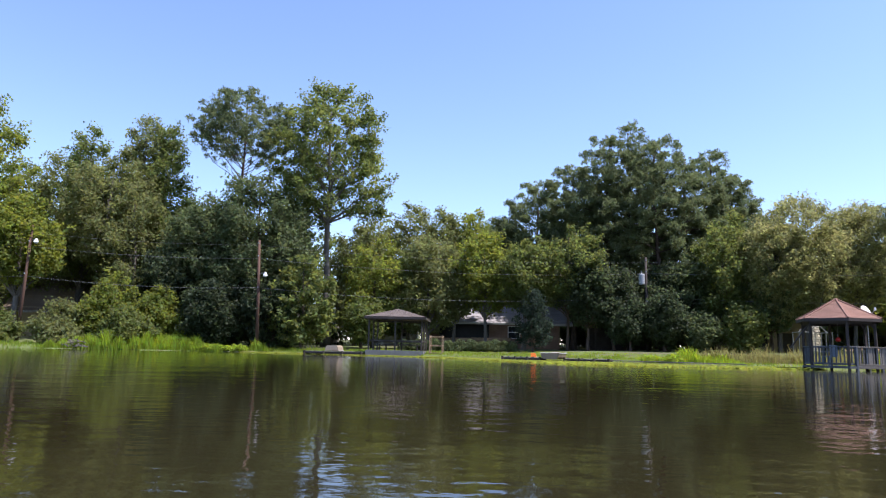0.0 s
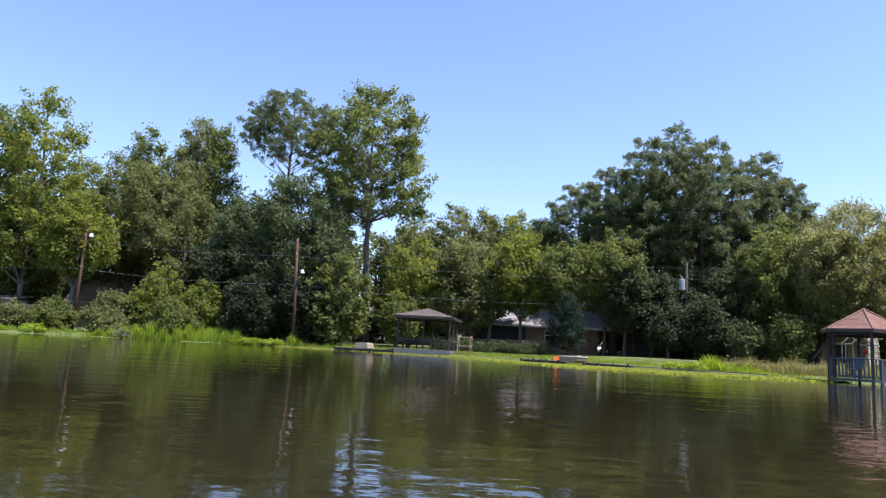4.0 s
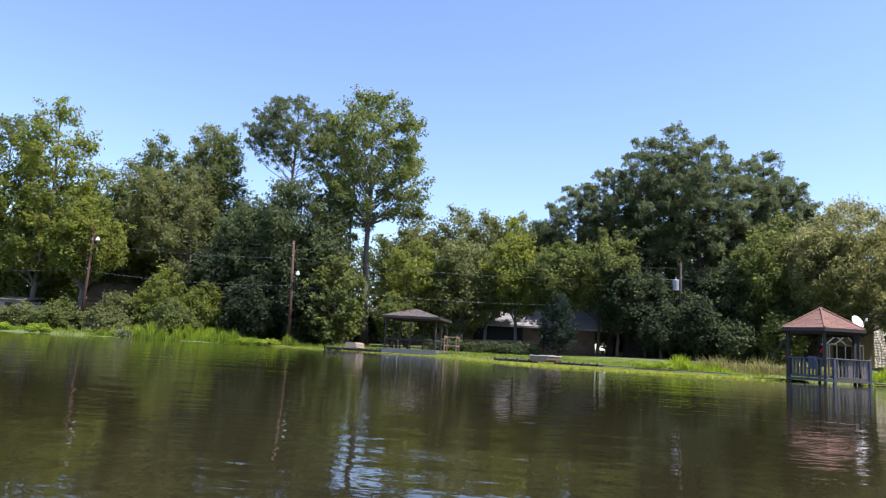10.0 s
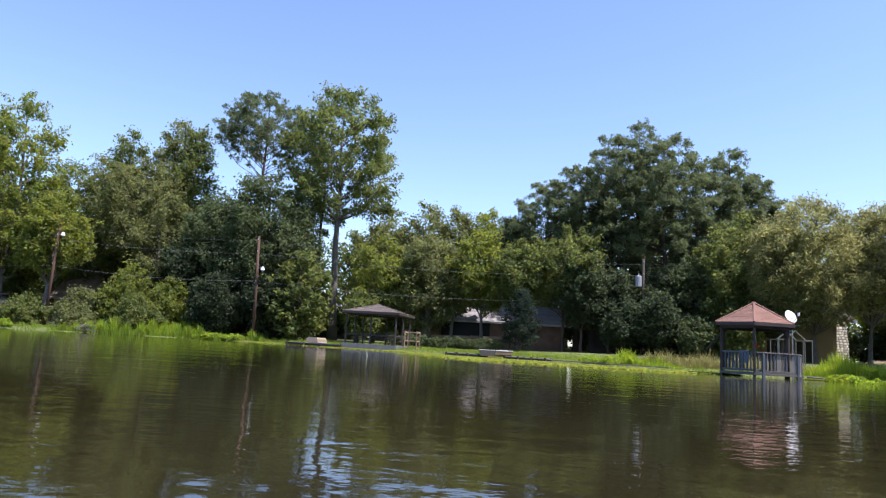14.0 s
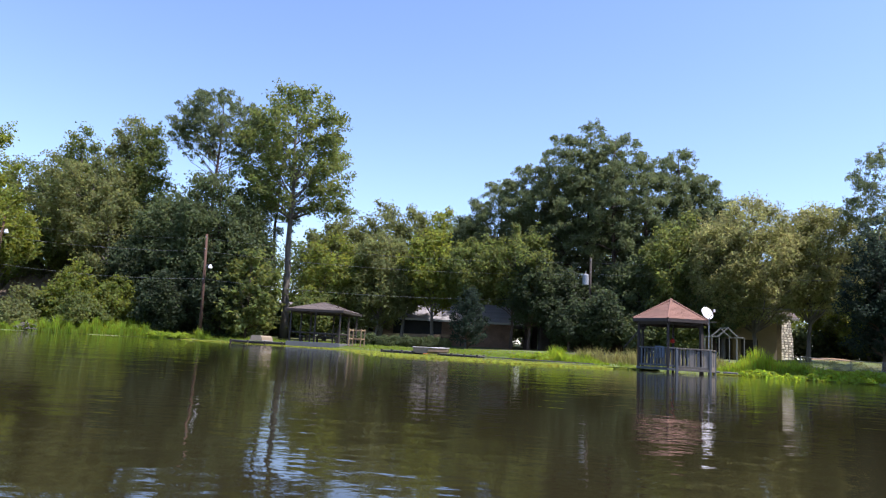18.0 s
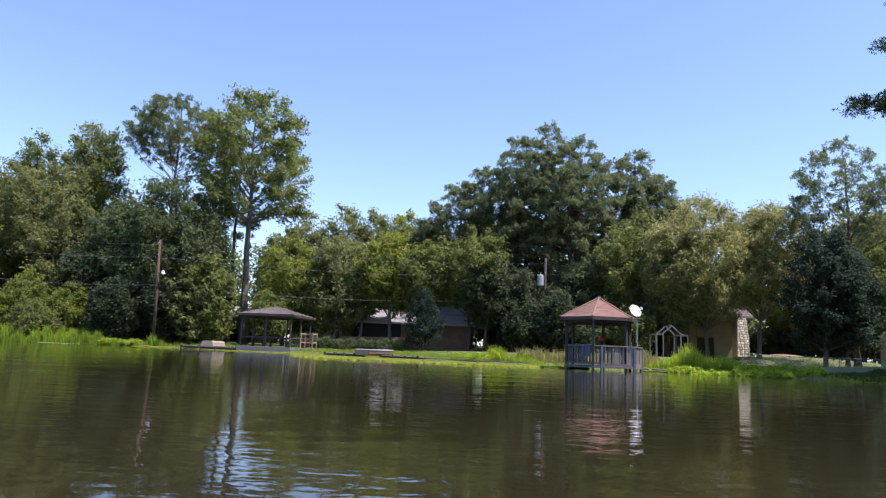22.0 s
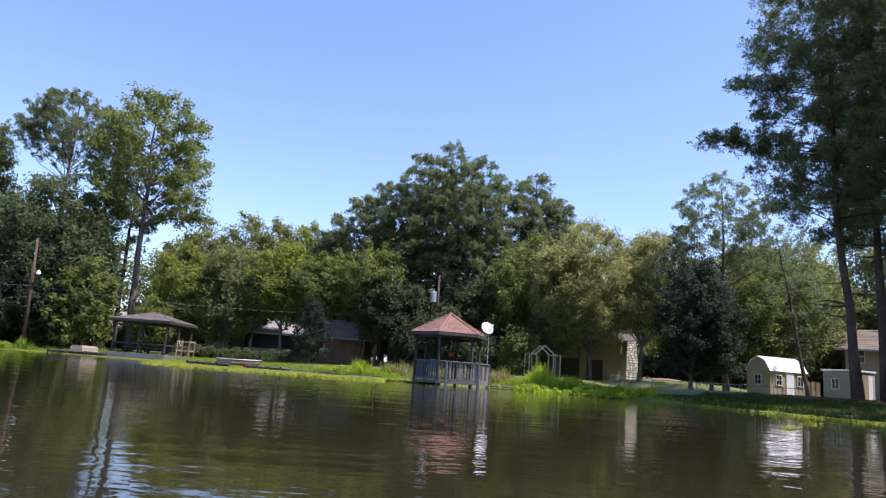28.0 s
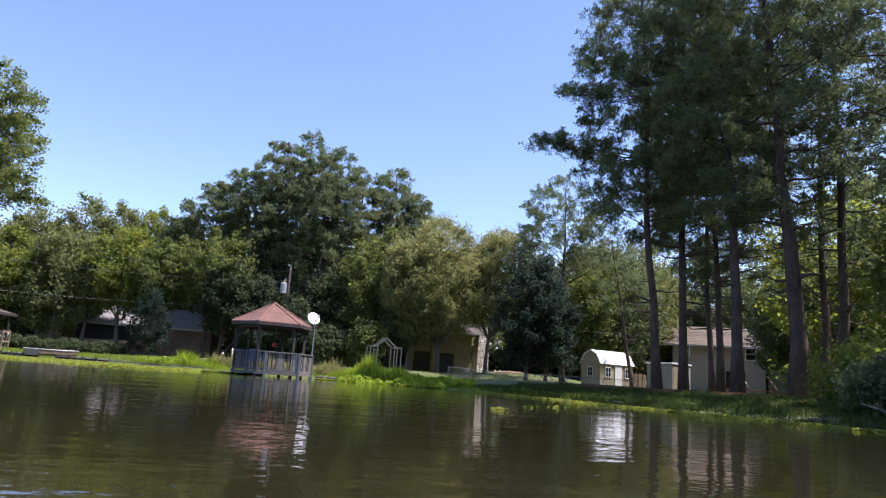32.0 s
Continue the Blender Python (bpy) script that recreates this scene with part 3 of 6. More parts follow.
def shape(form, low, high, r):
    """A crown outline: (height, radius) pairs from a form of unit size."""
    return [(low + (high - low) * k, r * w) for k, w in form]


# tall light trees at the far end of the pond
for k, (x, y, h, r, low, le) in enumerate(((-40.4, 56.0, 21.6, 4.3, 5.0, LEAF_BRIGHT), (-46.0, 57.0, 20.3, 4.4, 3.0, LEAF_MID), (-35.2, 55.6, 11.8, 3.0, 5.2, LEAF_BRIGHT), (-50.5, 55.0, 19.0, 4.5, 3.0, LEAF_BRIGHT), (-42.6, 58.5, 12.5, 3.6, 1.8, LEAF_MID))):
    grow("sweetgum_tree", at(x, y), shape(PLUME, low, h, r), le, BARK_GREY, "tall yellow-green broadleaf tree with an open sunlit crown", 100 + k,
         limbs=34, twigs=12, clump=0.62, per=46, size=(0.34, 0.24), trunk=0.27, ragged=0.28, rise=1.1, fill=1.5)
# plume-topped olive trees
for k, (x, y, h, r, low, le) in enumerate(((-36.3, 67.0, 21.7, 3.0, 6.0, LEAF_MID), (-31.1, 67.5, 22.8, 2.9, 6.0, LEAF_OLIVE), (-28.2, 67.0, 22.0, 2.6, 5.0, LEAF_MID), (-40.6, 70.0, 19.4, 4.0, 4.0, LEAF_OLIVE), (-32.0, 63.6, 17.6, 4.6, 7.5, LEAF_OLIVE),
                                           (-36.6, 71.5, 16.0, 4.2, 2.0, LEAF_OLIVE), (-28.6, 62.0, 14.0, 3.6, 1.5, LEAF_OLIVE), (-45.0, 69.0, 18.4, 4.6, 2.0, LEAF_MID), (-25.2, 65.0, 14.0, 3.4, 1.5, LEAF_MID))):
    grow("broadleaf_tree", at(x, y), shape(PLUME if k < 3 else ROUND, low, h, r), le, BARK_GREY, "tall olive-green broadleaf tree with a plumed top" if k < 3 else "rounded olive-green broadleaf tree with pale leaning stems", 120 + k,
         limbs=34, twigs=12, clump=0.62, per=44, size=(0.34, 0.21), trunk=0.25, ragged=0.2, rise=1.2 if k < 3 else 0.8, fill=1.5)
# umbrella-shaped pine, a thin pine, and the tall tree in front of them
grow("pine_tree", at(-20.6, 67.5), [(19.6, 3.4), (20.6, 4.7), (22.0, 5.1), (23.6, 4.4), (24.8, 3.0), (25.6, 1.0)], NEEDLE, BARK_PINE,
     "tall pine with a flat umbrella crown and bare limbs below", 140, limbs=36, twigs=11, clump=0.62, per=64, size=(0.34, 0.11), trunk=0.30, kind_of="pine", rise=0.95, fork=16.0, bare=5, fill=1.2, ragged=0.14)
grow("pine_tree", at(-14.4, 69.0), shape(LOBLOLLY, 9.5, 21.0, 2.9), NEEDLE, BARK_PINE,
     "thin tall pine with sparse dark needle clumps behind a broadleaf tree", 142, limbs=20, twigs=7, clump=0.6, per=56, size=(0.34, 0.10), trunk=0.26, kind_of="pine", bare=6)
grow("sweetgum_tree", at(-11.2, 65.5), [(12.6, 4.8), (14.0, 5.9), (17.0, 5.3), (20.5, 5.5), (23.0, 4.6), (24.8, 3.0), (25.9, 0.8)], LEAF_MID, BARK_GREY,
     "very tall broadleaf tree with a bare grey trunk and open crown", 141, limbs=44, twigs=14, clump=0.55, per=46, size=(0.32, 0.23), trunk=0.40, fork=12.0, ragged=0.20, lean=(-1.0, 0), rise=0.6, fill=1.6)
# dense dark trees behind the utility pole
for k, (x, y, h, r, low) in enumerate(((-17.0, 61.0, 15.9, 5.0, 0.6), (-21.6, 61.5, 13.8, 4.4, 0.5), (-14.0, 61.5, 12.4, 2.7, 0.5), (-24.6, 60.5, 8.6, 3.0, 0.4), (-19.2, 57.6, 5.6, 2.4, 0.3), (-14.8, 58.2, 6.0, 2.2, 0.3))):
    # the lower trees carry the dark zone's shade in their leaf colour
    grow("broadleaf_tree", at(x, y), shape(ROUND, low, h, r), LEAF_DARK if k < 3 else LEAF_SHADE, BARK, "dense dark-green tree leafy down to the ground", 150 + k,
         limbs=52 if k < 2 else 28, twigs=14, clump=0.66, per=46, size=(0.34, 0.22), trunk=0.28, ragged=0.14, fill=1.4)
grow("magnolia_tree", at(-12.0, 57.6), [(0.7, 1.8), (3.0, 2.6), (5.5, 2.1), (8.0, 0.4)], LEAF_MID, BARK,
     "small tree with large glossy pale-green leaves by the pole", 155, limbs=26, twigs=9, clump=0.5, per=26, size=(0.50, 0.30), trunk=0.12)
for k, (x, y, h, r, low, le) in enumerate(((-6.5, 63.4, 10.4, 2.8, 1.2, LEAF_BRIGHT), (-4.0, 64.4, 8.8, 2.6, 1.5, LEAF_MID), (-7.2, 60.4, 4.4, 1.4, 0.8, LEAF_MID))):
    grow("broadleaf_tree", at(x, y), shape(ROUND, low, h, r), le, BARK, "medium green tree beside a tall trunk", 156 + 2 * k, limbs=26, twigs=11, clump=0.6, per=44, size=(0.32, 0.21), trunk=0.17)
# trees round the brick house
for k, (x, y, h, r, low, le) in enumerate(((-7.8, 73.0, 13.6, 3.4, 3.0, LEAF_OLIVE), (-3.9, 74.0, 15.7, 3.3, 3.5, LEAF_OLIVE), (-0.4, 74.4, 15.3, 2.8, 3.5, LEAF_OLIVE), (3.2, 74.4, 15.0, 2.9, 4.0, LEAF_BRIGHT), (6.7, 74.4, 13.8, 2.6, 3.0, LEAF_MID),
                                           (-1.6, 63.0, 10.4, 3.3, 1.8, LEAF_OLIVE), (3.9, 62.6, 10.6, 2.9, 3.8, LEAF_BRIGHT), (1.0, 63.2, 9.0, 2.6, 3.6, LEAF_OLIVE), (7.2, 61.4, 9.4, 2.3, 4.0, LEAF_MID), (-9.3, 71.5, 12.6, 2.8, 2.0, LEAF_OLIVE))):
    grow("broadleaf_tree", at(x, y), shape(ROUND, low, h, r), le, BARK_GREY, "broadleaf yard tree with a rounded crown over the brick house",
         170 + k, limbs=30, twigs=12, clump=0.6, per=44, size=(0.32, 0.21), trunk=0.18, ragged=0.24, fill=1.3)
grow("cedar_tree", at(7.5, 57.5), [(0.6, 1.1), (1.8, 1.6), (3.4, 1.2), (5.0, 0.2)], LEAF_HOLLY, BARK, "small blackish-green cedar on the lawn", 166, limbs=26, twigs=8, clump=0.32, per=40, size=(0.2, 0.13), trunk=0.09)
# the big group of pines
for k, (x, y, h, r, low) in enumerate(((15.9, 65.5, 21.5, 4.1, 6.5), (18.4, 66.6, 22.5, 4.0, 8.0), (20.7, 64.6, 21.0, 4.3, 6.5), (23.8, 66.2, 19.4, 3.5, 6.0), (12.7, 66.8, 18.4, 3.5, 6.0), (9.5, 70.0, 17.2, 3.6, 5.5), (6.9, 71.0, 13.6, 2.6, 5.0),
                                       (26.9, 68.5, 20.5, 2.7, 6.5), (29.4, 68.5, 18.2, 2.9, 5.5), (31.2, 69.5, 15.4, 2.6, 5.0), (22.0, 70.0, 15.8, 3.6, 4.5), (13.4, 71.0, 15.2, 3.6, 4.5), (17.4, 71.0, 17.5, 3.8, 5.0))):
    grow("pine_tree", at(x, y), shape(LOBLOLLY, low, h, r), NEEDLE, BARK_PINE, "large dark loblolly pine with layered needle clumps", 180 + k,
         limbs=44 if k < 10 else 26, twigs=14, clump=0.60, per=60, size=(0.32, 0.10), trunk=0.30, kind_of="pine", bare=6, ragged=0.18, fill=0.75)
# shade below the pines is put into the darkest leaf colour here
for k, (x, y, h, r, low, le) in enumerate(((11.2, 61.6, 11.4, 3.1, 4.2, LEAF_MID), (12.8, 60.4, 8.6, 2.3, 2.6, LEAF_SHADE), (15.2, 61.0, 7.2, 1.9, 2.2, LEAF_SHADE), (20.2, 61.6, 7.6, 2.2, 2.2, LEAF_SHADE), (24.6, 59.6, 11.2, 2.7, 2.6, LEAF_MID),
                                           (26.6, 61.8, 12.6, 2.8, 2.8, LEAF_MID), (22.2, 60.6, 8.6, 2.3, 2.2, LEAF_DARK), (28.0, 58.4, 8.2, 2.4, 2.0, LEAF_DARK), (21.6, 57.6, 3.0, 1.2, 0.6, LEAF_DARK), (18.9, 58.4, 4.7, 1.7, 0.8, LEAF_SHADE), (16.1, 58.9, 4.2, 1.5, 0.8, LEAF_SHADE), (17.0, 64.0, 6.8, 2.4, 1.8, LEAF_SHADE), (24.6, 56.4, 3.6, 1.2, 0.4, LEAF_MID))):
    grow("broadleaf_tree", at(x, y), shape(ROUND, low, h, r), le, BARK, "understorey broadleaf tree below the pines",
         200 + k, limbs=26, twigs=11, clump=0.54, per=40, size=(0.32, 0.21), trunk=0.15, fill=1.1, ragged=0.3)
# feathery olive trees behind the hexagonal gazebo
for k, (x, y, h, r, low) in enumerate(((31.2, 58.6, 13.6, 4.2, 3.2), (35.6, 59.2, 13.0, 3.6, 4.4), (28.4, 57.8, 11.4, 2.7, 2.8))):
    grow("willow_oak_tree", at(x, y), shape(ROUND, low, h, r), LEAF_WILLOW, BARK_GREY, "rounded feathery olive tree with fine leaves and leaning stems", 214 + k,
         limbs=54, twigs=15, clump=0.52, per=46, size=(0.30, 0.12), trunk=0.17, lean=((-0.9, 0), (1.4, 0), (-0.6, -0.4))[k], jitter=1.1, rise=1.1, ragged=0.14, fill=1.6)
# dark holly and the pines by the sheds
for k, (x, y, h, r) in enumerate(((36.0, 48.3, 10.9, 2.3), (37.7, 48.8, 9.4, 1.9))):
    grow("holly_tree", at(x, y), [(1.4, r * 0.7), (3.4, r), (h * 0.6, r * 0.95), (h * 0.86, r * 0.5), (h, 0.15)], LEAF_HOLLY, BARK,
         "narrow blackish-green holly with dense foliage", 220 + k, limbs=44, twigs=11, clump=0.5, per=46, size=(0.24, 0.16), trunk=0.15, rise=0.5, ragged=0.34, fill=0.5)
grow("pine_tree", at(40.9, 54.0), [(9.5, 2.6), (11.5, 4.4), (13.6, 4.6), (15.6, 3.4), (17.0, 1.6), (17.4, 0.4)], NEEDLE, BARK_PINE, "thin old pine with a sparse crown and many bare limbs", 225,
     limbs=40, twigs=10, clump=0.5, per=56, size=(0.28, 0.085), trunk=0.22, kind_of="pine", bare=14, fork=8.0, rise=0.7, fill=1.0)
grow("pine_tree", at(45.3, 50.2), [(6.0, 1.2), (8.0, 2.2), (11.0, 2.4), (13.0, 0.6)], NEEDLE, BARK_PINE, "slender crooked pine with drooping bare branches", 226,
     limbs=16, twigs=6, clump=0.5, per=36, size=(0.28, 0.07), trunk=0.16, kind_of="pine", bare=14, lean=(-2.2, 0.5), fork=5.0)
# the tall pines on the bank
# the last three stand out of view, added to shade the bank
for k, (x, y, h, r, tr, low, ln) in enumerate(((37.8, 32.0, 24.0, 3.9, 0.22, 8.0, (-1.5, 0)), (39.9, 33.2, 25.0, 3.6, 0.23, 7.5, (-0.5, 0)), (45.0, 38.8, 23.0, 3.8, 0.2, 7.0, (0, 0)), (43.4, 35.4, 25.0, 3.8, 0.21, 6.5, (-0.6, 0)),
                                              (39.3, 27.6, 24.5, 3.8, 0.25, 8.0, (-0.3, 0)), (40.6, 25.4, 25.0, 4.0, 0.36, 7.5, (-1.6, 0.6)), (44.8, 27.5, 25.5, 4.2, 0.24, 6.5, (0, 0)), (48.0, 33.0, 24.0, 4.2, 0.24, 6.5, (0, 0)), (43.0, 21.5, 25.0, 4.2, 0.32, 8.0, (-0.6, 0)), (45.5, 15.0, 25.0, 4.2, 0.32, 6.0, (0, 0)), (46.5, 8.0, 24.0, 4.4, 0.32, 6.0, (0, 0)), (40.9, 15.0, 24.0, 4.0, 0.3, 8.0, (0, 0)))):
    grow("pine_tree", at(x, y), shape(LOBLOLLY, low, h, r), NEEDLE_DARK, BARK_PINE, "towering pine with a straight bare trunk on the bank", 230 + k,
         limbs=46 if k < 7 else 30, twigs=12 if k < 7 else 8, clump=0.68, per=120 if k < 6 else 56, size=(0.23, 0.056) if k < 6 else (0.30, 0.09), trunk=tr, kind_of="pine", bare=10, lean=ln, ragged=0.28, fill=0.95,
         extra=((-6.2, 2.0, 12.6), (-5.2, 1.6, 12.9), (-5.6, 2.6, 13.1), (-4.3, 1.7, 12.6), (-3.4, 1.2, 12.4), (-4.8, 0.8, 15.4), (-3.9, 1.0, 15.9), (-3.0, 0.8, 15.6), (-3.4, 1.6, 17.5)) if k == 0 else ())
# those at (38.6, 10.6) and (41.0, 5.0) are unseen, added to shade the bank
for k, (x, y, h, r, low, le) in enumerate(((46.0, 71.0, 12.0, 3.8, 2.0, LEAF_OLIVE), (45.2, 75.0, 10.0, 3.0, 1.0, LEAF_BRIGHT), (47.5, 63.0, 12.0, 3.4, 1.5, LEAF_MID), (48.6, 68.5, 15.0, 3.8, 2.5, LEAF_OLIVE), (50.4, 63.5, 13.6, 3.6, 2.5, LEAF_DARK), (54.2, 67.5, 16.0, 4.2, 2.5, LEAF_OLIVE), (42.6, 20.4, 8.0, 2.4, 1.2, LEAF_MID), (38.6, 10.6, 13.0, 3.4, 3.4, LEAF_DARK), (41.0, 5.0, 15.0, 4.0, 2.4, LEAF_DARK), (45.5, 17.5, 9.0, 2.8, 1.4, LEAF_BRIGHT), (57.5, 74.5, 17.0, 4.6, 3.0, LEAF_MID), (66.0, 75.5, 18.5, 5.0, 3.0, LEAF_DARK), (75.0, 69.0, 18.5, 5.0, 2.0, LEAF_MID), (56.0, 46.0, 10.0, 3.0, 2.2, LEAF_DARK), (60.5, 49.0, 11.0, 3.2, 3.0, LEAF_SHADE))):
    grow("broadleaf_tree", at(x, y), shape(ROUND, low, h, r), le, BARK_GREY, "broadleaf tree filling the gap behind the sheds and bank",
         250 + k, limbs=28, twigs=11, clump=0.62, per=42, size=(0.30, 0.19), trunk=0.18, fill=1.3)
# woods behind the houses
far = [grow("woodland_tree", (x, y, gz(x, y)), [(1.0, r * 0.8), (h * 0.4, r), (h * 0.75, r * 0.85), (h, 0.6)], le, BARK_GREY, lab, 260 + k, limbs=9, twigs=9, fill=2.6, clump=0.95, per=34, size=(0.50, 0.34), trunk=0.25, group="woods behind the houses")
       for k, (x, y, h, r, le, lab) in enumerate(((-14.0, 84, 13.5, 4.5, LEAF_MID, "green woodland tree behind the houses"), (8.0, 79, 13.0, 4.5, LEAF_DARK, "dark woodland tree behind the houses"), (52.0, 72, 14.0, 4.6, LEAF_BRIGHT, "sunlit woodland tree behind the houses"), (38.0, 78, 14.5, 4.8, LEAF_OLIVE, "olive woodland tree behind the houses")))]
rw = random.Random(7)
spots = [(-78 + 6.6 * i, 77 + rw.uniform(-2, 5)) for i in range(14)] + [(16 + 6.4 * i, 78 + rw.uniform(-2, 5)) for i in range(12)] + [(-70 + 7.5 * i, 88 + rw.uniform(-3, 3)) for i in range(22)]
spots += [(53, 38), (56, 33), (53, 27), (50, 20), (60, 44), (47, 68), (57.5, 76), (64, 76), (72, 72), (76, 64), (73, 49), (72, 41), (70, 33), (66, 26), (62, 18), (58, 9), (64, 40), (-57, 60), (-63, 56), (-70, 50), (-78, 45), (-84, 40), (-92, 36), (-56, 66)]
spots = [p for p in spots if not (-21 < p[0] < -1 and p[1] < 84)]
spots += [(-140 + 14 * i, -95 + 6 * math.sin(i)) for i in range(15)] + [(66, -8 - 14 * i) for i in range(5)]
for i, (x, y) in enumerate(spots):
    s = rw.uniform(0.85, 1.12)
    o = copy_thing(far[(i * 7 + i // 3) % 4], pose(x, y, gz(x, y), 0, 0, rw.uniform(0, 360)))
    o.scale = (s, s, s * rw.uniform(0.9, 1.08))
for i, (x, y) in enumerate(((50, 74), (56, 79), (62, 80), (68, 79), (75, 74), (80, 66), (82, 57), (79, 47), (76, 38), (73, 28), (53, 72), (66, 75), (73, 60), (76, 53), (67, 49), (71, 42), (62, 36))):
    o = copy_thing(far[(i + 2) % 4], pose(x, y, gz(x, y), 0, 0, 70 * i))
    o.scale = (1.25, 1.25, 1.12 if i in (0, 1, 2, 10, 11) else 1.5)
under = bush("undergrowth", at(-14.0, 74.5), 3.6, 1.6, 4.2, LEAF_DARK, "dense dark undergrowth at the foot of the woods", 299, clumps=50, clump=0.95, per=32, size=(0.58, 0.40), group="undergrowth behind the houses")
for i, (x, y) in enumerate([(-80 + 5.2 * i, 75.5 + 1.2 * math.sin(i * 2.1)) for i in range(33) if i not in (12, 13, 14, 15)] + [(78 - 1.2 * i, 70 - 6.0 * i) for i in range(9)] + [(-58 - 5 * i, 62 - 2.5 * i) for i in range(6)]):
    copy_thing(under, pose(x, y, gz(x, y), 0, 0, 37 * i))
# shrubs
for k, (x, y, rx, ry, h, le) in enumerate(((-30.0, 53.5, 2.2, 1.8, 3.4, LEAF_OLIVE), (-27.0, 55.5, 2.6, 2.0, 5.6, LEAF_BRIGHT), (-23.8, 56.8, 2.2, 1.8, 4.8, LEAF_BRIGHT), (-33.8, 51.5, 1.6, 1.4, 2.2, LEAF_MID), (-36.5, 50.5, 1.6, 1.2, 1.8, LEAF_OLIVE), (-25.2, 53.8, 2.0, 1.4, 3.0, LEAF_MID), (-29.0, 51.8, 1.2, 0.9, 1.6, LEAF_OLIVE))):
    grow("shrub", at(x, y), [(0.2, rx * 0.8), (h * 0.35, rx), (h * 0.7, rx * 0.72), (h, 0.15)], le, BARK, "loose sunlit shrub on the bank behind the reeds", 300 + k,
         limbs=int(10 + 4 * h), twigs=9, clump=0.42, per=40, size=(0.30, 0.19), trunk=0.07, ragged=0.35, rise=1.0, category="shrub", fill=0.9)
bush("shrub", at(35.8, 14.9), 1.5, 1.8, 1.5, LEAF_DARK, "dark rounded shrub overhanging the bank", 310, clumps=60, clump=0.6, per=90, size=(0.2, 0.13))
bush("shrub", at(37.9, 18.3), 1.7, 1.8, 2.4, LEAF_BRIGHT, "sunlit yellow-green shrub on the bank", 311, clumps=46, clump=0.6, per=80, size=(0.22, 0.14))
for k in range(9):
    bush("hedge_shrub", at(-2.9 + 1.05 * k, 57.4 + 0.25 * (k % 2)), 0.75, 0.6, 0.95, LEAF_DARK, "low dark clipped hedge shrub on the lawn", 320 + k, clumps=18, clump=0.34, per=70, size=(0.2, 0.14), group="hedge on the lawn")


# ---- hexagonal gazebo standing in the water ----
def hex_points(cx, cy, r, turn):
    return [(cx + r * math.cos(radians(turn + 60 * k)), cy + r * math.sin(radians(turn + 60 * k))) for k in range(6)]


def shingle_rows(parent, corners, apex, rows, material, thick=0.02, lap=1.25, seed=1, width=0.34):
    """Courses of shingles on one roof facet: two eave corners and the ridge point or edge; each shingle a thin lapped piece."""
    rng = random.Random(seed)
    a, b = Vector(corners[0]), Vector(corners[1])
    c, d = (Vector(apex[0]), Vector(apex[1])) if isinstance(apex[0], (tuple, Vector)) else (Vector(apex), Vector(apex))
    n = (b - a).cross((c + d) / 2 - a).normalized()
    if n.z < 0:
        n = -n
    shared = {}
    for i in range(rows):
        t0, t1 = i / rows, min(1.0, (i + lap) / rows)
        l0, r0 = a.lerp(c, t0), b.lerp(d, t0)
        l1, r1 = a.lerp(c, t1), b.lerp(d, t1)
        count = max(1, round((r0 - l0).length / width))
        g = Geo()
        cuts = [0.0] + sorted((k + rng.uniform(-0.15, 0.15)) / count for k in range(1, count)) + [1.0]
        for u, v in zip(cuts, cuts[1:]):
            e = 0.004 / max(0.1, (r0 - l0).length)
            q = [l0.lerp(r0, u + e), l0.lerp(r0, v - e), l1.lerp(r1, v - e), l1.lerp(r1, u + e)]
            lift = rng.uniform(0.0, 0.008)
            low = [q[0] + n * (thick + lift), q[1] + n * (thick + lift), q[2] + n * 0.006, q[3] + n * 0.006]
            g.ring([[tuple(p - n * 0.004) for p in low], [tuple(p + n * 0.008) for p in low]])
        part("shingle_course", g, material, parent)


GX, GY, GT = 18.8, 32.6, -106.4
gaz = thing("gazebo", (0, 0, 0), "hexagonal blue-grey wooden gazebo with brown-red shingle roof over the pond", "gazebo")
eave, apex = hex_points(GX, GY, 1.85, GT), (GX, GY, 3.32)
roof = part("roof", Geo().ring([[(x, y, 2.31) for x, y in eave], [(x, y, 2.37) for x, y in eave], [(GX + (x - GX) * 0.03, GY + (y - GY) * 0.03, 3.30) for x, y in eave]]), SHINGLE_RED, gaz)
for k in range(6):
    p, q = eave[k], eave[(k + 1) % 6]
    shingle_rows(roof, ((*p, 2.375), (*q, 2.375)), apex, 15, SHINGLE_RED, thick=0.010, seed=k)
    g = Geo().beam((*p, 2.30), (*q, 2.30), 0.035, 0.14)
    part("fascia", g, DARK_WOOD, gaz)
    hip = Geo().tube([(*p, 2.39), ((p[0] + GX) / 2, (p[1] + GY) / 2, 2.875), (GX, GY, 3.36)], [0.045, 0.045, 0.05], 6)
    part("hip_cap", hip, SHINGLE_RED, roof)
part("finial", Geo().tube([(GX, GY, 3.28), (GX, GY, 3.37), (GX, GY, 3.42)], [0.14, 0.10, 0.03], 6), SHINGLE_RED, roof)
ph = hex_points(GX, GY, 1.55, GT)
DECK = 0.20
part("deck", Geo().slab(hex_points(GX, GY, 1.66, GT), DECK - 0.10, DECK), BLUE_WOOD, gaz)
